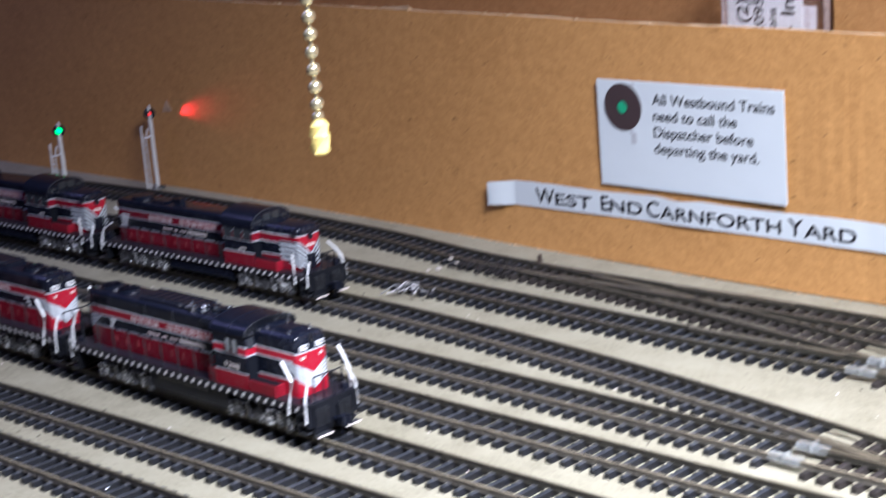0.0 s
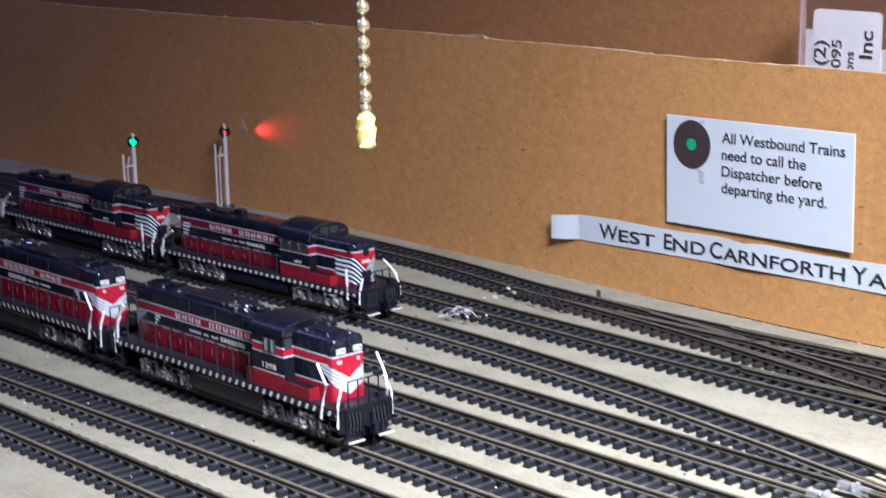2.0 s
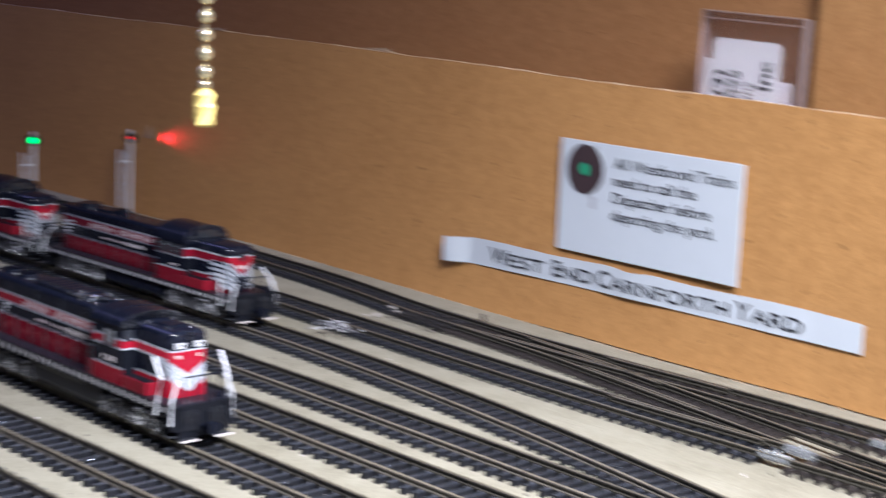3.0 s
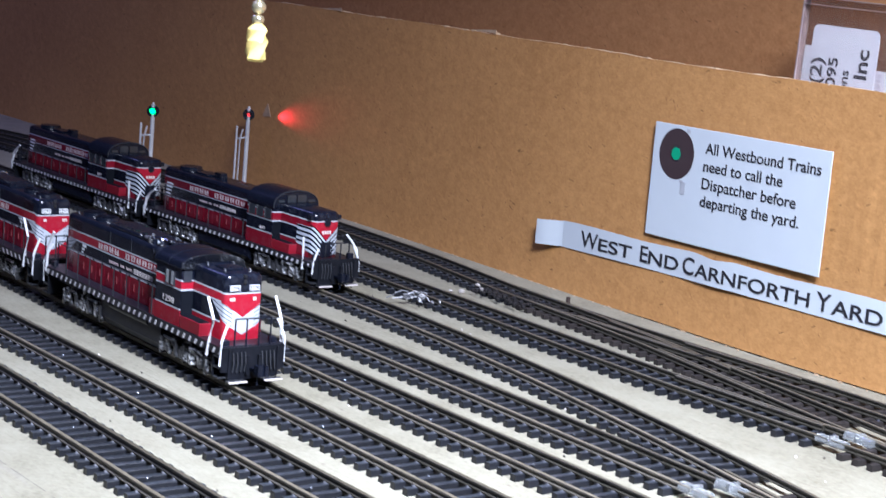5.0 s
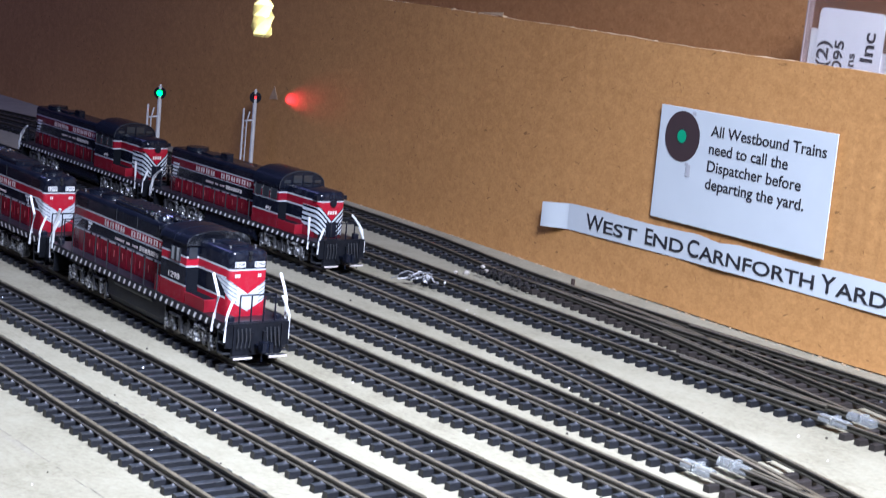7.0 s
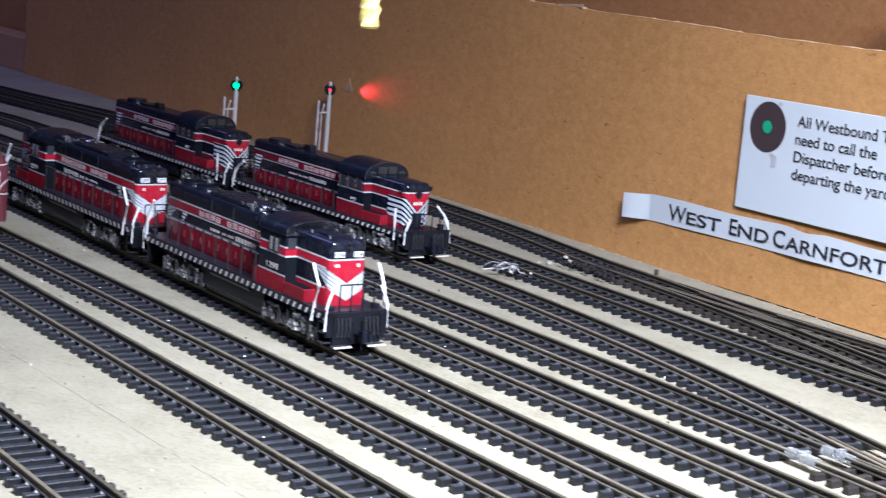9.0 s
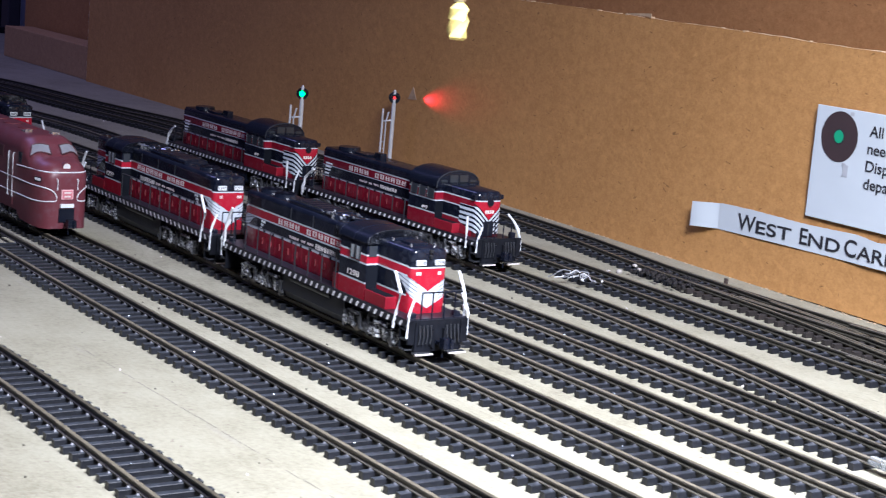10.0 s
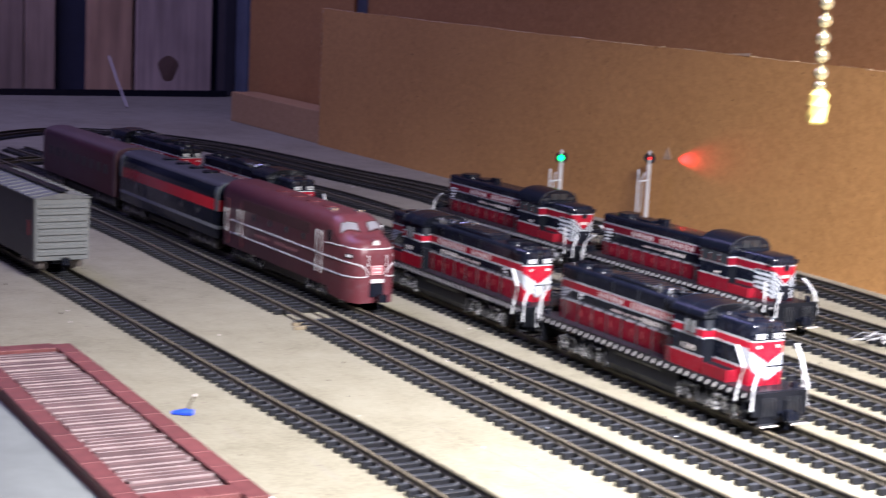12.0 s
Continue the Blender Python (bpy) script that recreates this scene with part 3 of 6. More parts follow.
def tie_mesh(length, name="tie", top=None):
    g = Geo()
    a, b, w, c = length / 2, TOP, 0.00142, 0.00025
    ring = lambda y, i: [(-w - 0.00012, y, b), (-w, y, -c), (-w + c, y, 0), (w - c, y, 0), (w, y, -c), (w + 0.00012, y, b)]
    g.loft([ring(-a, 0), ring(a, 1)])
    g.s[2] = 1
    if length < 0.035:
        for s in (-1, 1):
            for o in (-1, 1):
                y, x = s * 0.0089 + o * 0.0017, 0.0005 * o
                g.add([(x - 0.0006, y - 0.0006, 0), (x + 0.0006, y - 0.0006, 0), (x + 0.0006, y + 0.0006, 0), (x - 0.0006, y + 0.0006, 0), (x, y, 0.0008)], [(0, 1, 4), (1, 2, 4), (2, 3, 4), (3, 0, 4)], 2)
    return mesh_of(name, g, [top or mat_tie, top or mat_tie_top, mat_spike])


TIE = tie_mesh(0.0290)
LINES = {}


def track(label, pts, skip=lambda x: False, rails=None, group="yard tracks", seed=1, dark=False):
    rng = random.Random(seed)
    line = smooth_line(pts)
    root = thing("track", Matrix(), label, "model track", group)
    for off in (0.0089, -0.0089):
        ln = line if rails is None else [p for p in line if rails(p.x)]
        # the +y rail is darker; on dark tracks both rails are
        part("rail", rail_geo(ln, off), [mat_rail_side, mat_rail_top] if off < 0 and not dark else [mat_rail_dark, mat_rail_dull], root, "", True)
    spots = resample(line, 0.0077)
    for i, (x, y) in enumerate(spots[:-1]):
        if skip(x):
            continue
        x2, y2 = spots[i + 1]
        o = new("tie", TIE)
        o.parent = root
        o.matrix_world = Matrix.Translation((x, y, rng.uniform(-0.0002, 0))) @ Euler((0, 0, math.atan2(y2 - y, x2 - x) + rng.gauss(0, 0.012))).to_matrix().to_4x4()
    return root, line


DARK_TRACK = "track with dark ties and brown rails"
P_A = [(-0.80, -0.225), (-0.56, -0.203), (-0.40, -0.194), (-0.265, -0.188), (-0.123, -0.182), (-0.023, -0.1765), (0.10, -0.1745), (0.25, -0.174), (0.50, -0.174)]
P_B = [(-1.00, -0.125), (-0.60, -0.104), (-0.445, -0.100), (-0.30, -0.0950), (-0.15, -0.094), (0.0, -0.0925), (0.20, -0.091), (0.50, -0.091)]
P_C = [(-1.20, -0.100), (-0.90, -0.080), (-0.60, -0.068), (-0.40, -0.0615), (-0.28, -0.0575), (-0.13, -0.0515), (0.0, -0.047), (0.13, -0.0445), (0.30, -0.043), (0.50, -0.043)]
P_D = [(-1.10, -0.050), (-0.87, -0.029), (-0.69, -0.017), (-0.49, -0.0075), (-0.35, -0.0015), (-0.19, 0.0005), (0.0, 0.0008), (0.2, 0.0008), (0.50, 0.0010)]
P_E = [(-1.00, 0.015), (-0.70, 0.030), (-0.40, 0.042), (-0.10, 0.0475), (0.14, 0.0485), (0.50, 0.050)]
P_F = [(-0.95, 0.060), (-0.70, 0.074), (-0.40, 0.087), (-0.10, 0.0925), (0.05, 0.0925), (0.20, 0.090), (0.50, 0.086)]
P_G = [(-0.95, -0.13), (-1.00, -0.06), (-1.00, 0.02), (-0.92, 0.09), (-0.76, 0.129), (-0.60, 0.137), (-0.36, 0.1425), (-0.16, 0.1475), (-0.06, 0.1455), (0.04, 0.1375), (0.12, 0.1270), (0.20, 0.1135), (0.28, 0.0975), (0.36, 0.088)]
P_H = [(-1.16, 0.10), (-1.08, 0.158), (-0.87, 0.190), (-0.72, 0.2110), (-0.60, 0.2065), (-0.50, 0.2030), (-0.30, 0.2040), (-0.09, 0.1985), (0.05, 0.195), (0.16, 0.1965), (0.30, 0.199), (0.50, 0.203)]
P_I = [(-1.08, -0.16), (-1.20, -0.06), (-1.27, 0.03), (-1.24, 0.11), (-1.10, 0.178), (-0.90, 0.213), (-0.75, 0.243), (-0.50, 0.270), (-0.26, 0.2675), (-0.12, 0.2525), (0.0, 0.2515), (0.10, 0.2540), (0.30, 0.2530), (0.50, 0.2510)]
P_J = [(-0.13, 0.2525), (-0.07, 0.2490), (0.0, 0.2420), (0.12, 0.2230), (0.22, 0.2070), (0.32, 0.199)]

LINES["a"] = track(DARK_TRACK + " on the open board", P_A, seed=1)
LINES["b"] = track(DARK_TRACK + " with a patched joint", P_B, skip=lambda x: -0.292 < x < -0.266, seed=2)
LINES["c"] = track(DARK_TRACK + " under the maroon streamlined train", P_C, seed=3)
LINES["d"] = track(DARK_TRACK + " under the diesels", P_D, seed=4)
LINES["e"] = track(DARK_TRACK + ", empty", P_E, seed=5)
LINES["f"] = track(DARK_TRACK + " leading into a turnout", P_F, skip=lambda x: x > 0.187, seed=6)
LINES["g"] = track(DARK_TRACK + " curving into a turnout", P_G, skip=lambda x: x > 0.189, seed=7)
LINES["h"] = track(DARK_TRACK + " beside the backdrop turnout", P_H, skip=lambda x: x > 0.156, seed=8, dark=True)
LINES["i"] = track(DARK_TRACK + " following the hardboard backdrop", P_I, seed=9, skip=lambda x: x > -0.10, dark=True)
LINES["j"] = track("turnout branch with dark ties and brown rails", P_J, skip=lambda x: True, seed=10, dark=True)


def long_ties(root, spans, group):
    """Turnout ties of growing length; spans are x, y0, y1."""
    rng = random.Random(group)
    for x, y0, y1 in spans:
        o = new("tie", tie_mesh(y1 - y0, "tie", mat_tie_brown))
        o.parent = root
        o.matrix_world = Matrix.Translation((x, (y0 + y1) / 2, rng.uniform(-0.0002, 0))) @ Euler((0, 0, rng.gauss(-0.03, 0.01))).to_matrix().to_4x4()


def y_on(pts, x):
    q = sorted(p for p in pts if p[0] > -0.9)
    return float(np.interp(x, [p[0] for p in q], [p[1] for p in q]))


xs1 = [0.182 + 0.0077 * i for i in range(30)]
long_ties(LINES["f"][0], [(x, y_on(P_F, x) - 0.0150, max(y_on(P_G, x), y_on(P_F, x)) + 0.0150) for x in xs1 if x > 0.200], 3)
xs2 = [-0.097 + 0.0077 * i for i in range(60)]
long_ties(LINES["i"][0], [(x, min(y_on(P_J, x), y_on(P_I, x)) - 0.0150, y_on(P_I, x) + 0.0150) for x in xs2 if x < 0.142], 5)
long_ties(LINES["h"][0], [(x, y_on(P_H, x) - 0.0150, y_on(P_J, x) + 0.0150) for x in [0.176 + 0.0077 * i for i in range(20)]], 7)
long_ties(LINES["i"][0], [(x, y_on(P_I, x) - 0.0150, y_on(P_I, x) + 0.0150) for x in [0.1468 + 0.0077 * i for i in range(44)]], 9)


def guard_rails():
    """Short check and wing rails of the turnouts."""
    for key, x0, x1, off in (("i", 0.00, 0.10, 0.0064), ("i", -0.06, 0.05, -0.0066), ("j", 0.01, 0.11, -0.0064), ("j", -0.05, 0.06, 0.0066), ("h", 0.06, 0.15, 0.0064), ("f", 0.19, 0.28, 0.0064), ("g", 0.17, 0.26, -0.0064)):
        root, line = LINES[key]
        part("guard_rail", rail_geo([p for p in line if x0 < p.x < x1 and p.y > 0], off), [mat_rail_dark, mat_rail_dull], root, "short dark check rail", True)


guard_rails()


# ---------------- locomotives ----------------
mat_rail_post = plain("grey_handrail", (0.034, 0.036, 0.042), 0.35, 0.3, 0.2, 400, 0)


mat_pale_rim = scuffed("pale_rim", (0.030, 0.032, 0.038), (0.42, 0.44, 0.48), 0.46, 0.2, 900, 0.8)
mat_latch = plain("worn_latch", (0.22, 0.030, 0.036), 0.4, 0, 0.3, 400, 0)
mat_name = plain("dull_name_lettering", (0.56, 0.46, 0.46), 0.5, 0, 0.15, 500, 0)


mat_sash = plain("pale_sash", (0.40, 0.42, 0.44), 0.3, 0, 0.2, 300, 0)
mat_cab_end = plain("dull_black_wall", (0.005, 0.006, 0.009), 0.6, 0, 0.3, 300, 0.1, 0.07)
mat_pilot = plain("end_sheet_black", (0.007, 0.0078, 0.011), 0.42, 0, 0.45, 420, 0.2, 0.14)
mat_box_red = plain("battery_box_red", (0.215, 0.007, 0.018), 0.35, 0, 0.2, 300, 0.1)


def side_bars(parent, name, x0, x1, z0, z1, y, count, material, gaps=(), ragged=0.0, seed=1, strokes=False):
    """A line of unreadable lettering as plain upright bars on both sides."""
    rng = random.Random(seed)
    for s in (-1, 1):
        g = Geo()
        w = (x1 - x0) / count
        for i in range(count):
            if i in gaps:
                continue
            a = x0 + w * (i + 0.12)
            lo, hi = z0 + ragged * rng.random(), z1 - ragged * rng.random()
            ya, yb = min(s * y, s * (y + 0.00012)), max(s * y, s * (y + 0.00012))
            for k in ((0.0, 0.46) if strokes else (0.0,)):
                g.box(a + w * k, a + w * (k + (0.20 if strokes else 0.58)), ya, yb, lo, hi)
            if strokes:
                h = (hi - lo) * 0.16
                for v in rng.sample((0.0, 0.42, 0.84), 2):
                    g.box(a - w * 0.04, a + w * 0.70, ya, yb + 0.00001, lo + (hi - lo) * v, lo + (hi - lo) * v + h)
        part(name, g, material, parent)


def truck(parent, xc, wheelbase, y=0.0120, material=None, r=0.0056):
    """A road truck: side frames with springs and journal boxes, and its wheelsets."""
    material = material or mat_truck
    t = Geo()
    for s in (-1, 1):
        yy = s * y
        t.box(xc - wheelbase * 0.78, xc + wheelbase * 0.78, yy - 0.0011, yy + 0.0011, 0.0088, 0.0104)
        t.box(xc - wheelbase * 0.30, xc + wheelbase * 0.30, yy - 0.0015, yy + 0.0015, 0.0052, 0.0095)
        for d in (-1, 1):
            x = xc + d * wheelbase / 2
            t.box(x - 0.0024, x + 0.0024, yy - 0.0018, yy + 0.0018, 0.0058, 0.0108)
            t.cyl((x, yy - 0.0024, 0.0078), (x, yy + 0.0024, 0.0078), 0.0017, 8)
            t.box(x + d * 0.0055 - 0.0008, x + d * 0.0055 + 0.0008, yy - 0.0016, yy + 0.0016, 0.0045, 0.0105)
            for k in (-1, 1):
                t.cyl((xc + d * 0.0022 + k * 0.0009, yy + s * 0.0014, 0.0055), (xc + d * 0.0022 + k * 0.0009, yy + s * 0.0014, 0.0092), 0.0009, 6)
        t.cyl((xc - wheelbase * 0.55, yy + s * 0.0016, 0.0122), (xc - wheelbase * 0.2, yy + s * 0.0016, 0.0122), 0.0011, 7)
        t.cyl((xc + wheelbase * 0.2, yy + s * 0.0016, 0.0122), (xc + wheelbase * 0.55, yy + s * 0.0016, 0.0122), 0.0011, 7)
        for k in range(-3, 4):
            x = xc + k * wheelbase * 0.215
            o = 0.0020 + 0.0005 * (k % 2)
            t.box(x - 0.0008, x + 0.0008, min(yy, yy + s * o), max(yy, yy + s * o), 0.0042 + 0.0008 * (k % 3), 0.0124 - 0.0006 * (k % 2))
            t.ball((x + 0.0016, yy + s * 0.0017, 0.0062), 0.0012, 7, 4)
    t.box(xc - 0.004, xc + 0.004, -y, y, 0.008, 0.0150)
    frame_ob = part("truck", t, material, parent, "grey side frames")
    for d in (-1, 1):
        g = Geo()
        x = xc + d * wheelbase / 2
        for s in (-1, 1):
            g.cyl((x, s * 0.0084, 0.0026 + r), (x, s * 0.0105, 0.0026 + r), r, 18)
            g.cyl((x, s * 0.0078, 0.0026 + r), (x, s * 0.0084, 0.0026 + r), r + 0.0006, 18)
        g.cyl((x, -0.0105, 0.0026 + r), (x, 0.0105, 0.0026 + r), 0.0012, 8)
        part("wheelset", g, mat_wheel, frame_ob, "", True)
    return frame_ob


def coupler(parent, x, d):
    g = Geo()
    g.box(min(x, x + d * 0.006), max(x, x + d * 0.006), -0.0014, 0.0014, 0.0085, 0.0098)
    g.box(min(x + d * 0.005, x + d * 0.0085), max(x + d * 0.005, x + d * 0.0085), -0.0022, 0.0022, 0.0078, 0.0120)
    g.box(min(x + d * 0.0075, x + d * 0.0095), max(x + d * 0.0075, x + d * 0.0095), 0.0006, 0.0022, 0.0078, 0.0120)
    g.cyl((x + d * 0.006, -0.001, 0.0085), (x + d * 0.006, -0.001, 0.0035), 0.00035, 6)
    part("coupler", g, mat_soot, parent, "", False)


def pilot(parent, x, d):
    """End sheet with step wells, footboards and hoses; d is the way it faces."""
    bx = lambda g, a, b, y0, y1, z0, z1: g.box(min(x + d * a, x + d * b), max(x + d * a, x + d * b), min(y0, y1), max(y0, y1), z0, z1)
    g = Geo()
    g.loft([[(x + d * a, y, z) for y, z in ((-0.0150, 0.0186), (-0.0150, 0.0085), (-0.0118, 0.0082), (-0.0118, 0.0050), (0.0118, 0.0050), (0.0118, 0.0082), (0.0150, 0.0085), (0.0150, 0.0186))] for a in (-0.0012, 0.0)])
    p = part("pilot", g, mat_pilot, parent, "sooty black end sheet with steps")
    for s in (-1, 1):
        well = part("step_well", bx(Geo(), -0.0066, -0.0060, s * 0.0098, s * 0.0154, 0.0055, 0.0156), mat_pilot, parent)
        for z in (0.0055, 0.0098, 0.0142):
            part("step", bx(Geo(), -0.0060, -0.0012, s * 0.0098, s * 0.0154, z, z + 0.0006), mat_rail_post, well)
        for k in range(4):
            yy = s * (0.0040 + 0.0019 * k)
            part("hose", Geo().tube([(x + d * 0.0004, yy, 0.0165), (x + d * 0.0012, yy, 0.0120), (x + d * 0.0012, yy + s * 0.0005, 0.0085)], 0.00035, 5), mat_rail_post, p, "", True)
        part("rib", bx(Geo(), 0.0, 0.0007, s * 0.0112, s * 0.0118, 0.0056, 0.0180), mat_pilot, p)
        part("buffer_plate", bx(Geo(), 0.0, 0.0012, s * 0.0022, s * 0.0036, 0.0070, 0.0150), mat_pilot, p)
        fb = part("footboard", bx(Geo(), 0.0002, 0.0032, s * 0.0040, s * 0.0128, 0.0043, 0.0050), mat_rail_post, p, "dark footboard")
        part("board_edge", bx(Geo(), 0.0032, 0.0036, s * 0.0040, s * 0.0128, 0.0043, 0.0050), mat_cream, fb, "white painted edge")


GP_RAILS = {-1: ((-0.0111, 0.0132), (-0.0095, 0.0200), (-0.0070, 0.0291), (-0.0126, 0.0374)), 1: ((-0.0023, 0.0164), (-0.0030, 0.0273), (-0.0055, 0.0318), (-0.0091, 0.0370))}
RS_RAILS = {-1: ((-0.0098, 0.0120), (-0.0098, 0.0210), (-0.0102, 0.0296)), 1: ((-0.0008, 0.0126), (-0.0024, 0.0228), (-0.0070, 0.0262), (-0.0128, 0.0294))}


def corner_rails(parent, x, d, rails, top):
    """The bent white grab rails at the two corners of one end, and the black end railing."""
    for s in (-1, 1):
        y = s * d * 0.0152
        part("grab_rail", Geo().tube([(x + d * a, y, z) for a, z in rails[s]], 0.00068, 8), mat_white, parent, "white grab rail", True)
        h = top - 0.0080
        part("grab_rail", Geo().tube([(x + d * 0.0004, y, 0.0110), (x + d * 0.0005, y, h - 0.0090), (x + d * 0.0003, y - s * d * 0.0008, h - 0.0062), (x - d * 0.0004, y - s * d * 0.0036, h)], 0.00060, 8), mat_white, parent, "white grab rail", True)
        part("jumper_box", Geo().box(min(x - d * 0.0050, x - d * 0.0014), max(x - d * 0.0050, x - d * 0.0014), min(s * 0.0100, s * 0.0126), max(s * 0.0100, s * 0.0126), 0.0172, 0.0212), mat_black, parent, "small black box on the end platform", False, 0.0004)
    z = lambda v: 0.0172 + (v - 0.0172) * (top - 0.0172) / 0.0202
    posts = (-0.0085, -0.0030, 0.0030, 0.0085)
    rail = part("end_railing", Geo().tube([(x - d * 0.0004, posts[0], z(0.0302)), (x - d * 0.0004, posts[-1], z(0.0302))], 0.00034, 5), mat_black, parent, "thin black end railing", True)
    for yy in posts:
        part("post", Geo().tube([(x - d * 0.0004, yy, 0.0172), (x - d * 0.0004, yy, z(0.0302))], 0.00036, 5), mat_black, rail, "", True)


def side_rails(parent, x0, x1, z=0.0325):
    for s in (-1, 1):
        g = Geo()
        y = s * 0.0150
        n = 8
        g.tube([(x0, y, z - 0.001)] + [(x0 + (x1 - x0) * i / n, y, z) for i in range(n + 1)] + [(x1, y, z - 0.001)], 0.00026, 5)
        for i in range(n + 1):
            xx = x0 + (x1 - x0) * i / n
            g.tube([(xx, y, 0.0175), (xx, y, z)], 0.00030, 5)
        part("side_rail", g, mat_rail_post, parent, "thin dark grey walkway rail", True)


GP_BANDS = [(0, LOW_RED), (0.0289, WHITE), (0.0298, BLACK), (0.0346, WHITE), (0.0353, SHADED_SIDE_RED), (0.0392, WHITE), (0.0399, BLACK)]
GP_CAB = [(0, SHADED_SIDE_RED), (0.0262, WHITE), (0.0270, BLACK), (0.0346, WHITE), (0.0353, RED), (0.0386, WHITE), (0.0393, BLACK)]
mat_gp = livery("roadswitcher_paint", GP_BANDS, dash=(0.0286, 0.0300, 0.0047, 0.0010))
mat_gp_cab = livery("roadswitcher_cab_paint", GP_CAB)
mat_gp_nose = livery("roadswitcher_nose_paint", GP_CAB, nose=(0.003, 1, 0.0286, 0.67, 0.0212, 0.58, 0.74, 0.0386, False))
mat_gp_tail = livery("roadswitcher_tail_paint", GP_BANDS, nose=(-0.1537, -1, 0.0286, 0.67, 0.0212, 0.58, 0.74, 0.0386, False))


def hood_end(x0, x1, w, z0, z1, r, d, n=6):
    """A hood end with rounded upright corners and a rounded top edge; x1 is the face."""
    rings = []
    for i in range(n + 1):
        a = math.pi / 2 * i / n
        x = x1 - d * r * (1 - math.sin(a)) if i else x0
        shrink = r * (1 - math.cos(a)) * 0.9 if i else 0
        rings.append([(x, yy, zz) for yy, zz in rounded(w - shrink, z0, z1 - shrink * 0.8, 0.0024)])
    return rings


def roof_gear(parent, x_list, z):
    """Round radiator fans with grilles."""
    for x in x_list:
        f = part("roof_fan", Geo().cyl((x, 0, z - 0.0005), (x, 0, z + 0.0013), 0.0058, 22, 0.0054), mat_soot, parent, "sooty round roof fan", True)
        g = Geo()
        for k in range(-3, 4):
            h = math.sqrt(max(0.0, 0.0050 ** 2 - (k * 0.0014) ** 2))
            g.box(x - h, x + h, k * 0.0014 - 0.0002, k * 0.0014 + 0.0002, z + 0.0013, z + 0.0018)
        g.cyl((x, 0, z + 0.0012), (x, 0, z + 0.0020), 0.0014, 10)
        part("grille", g, mat_black, f)


def horn(parent, x, y, z, d=1):
    g = Geo()
    for k in (-1, 0, 1):
        g.cyl((x, y + k * 0.0013, z + 0.0012), (x + d * 0.0048, y + k * 0.0013, z + 0.0014), 0.0003, 8, 0.0009)
    g.box(x - 0.0006, x + 0.0006, y - 0.002, y + 0.002, z - 0.0005, z + 0.0014)
    part("horn", g, mat_silver, parent, "small bright metal horn", True)


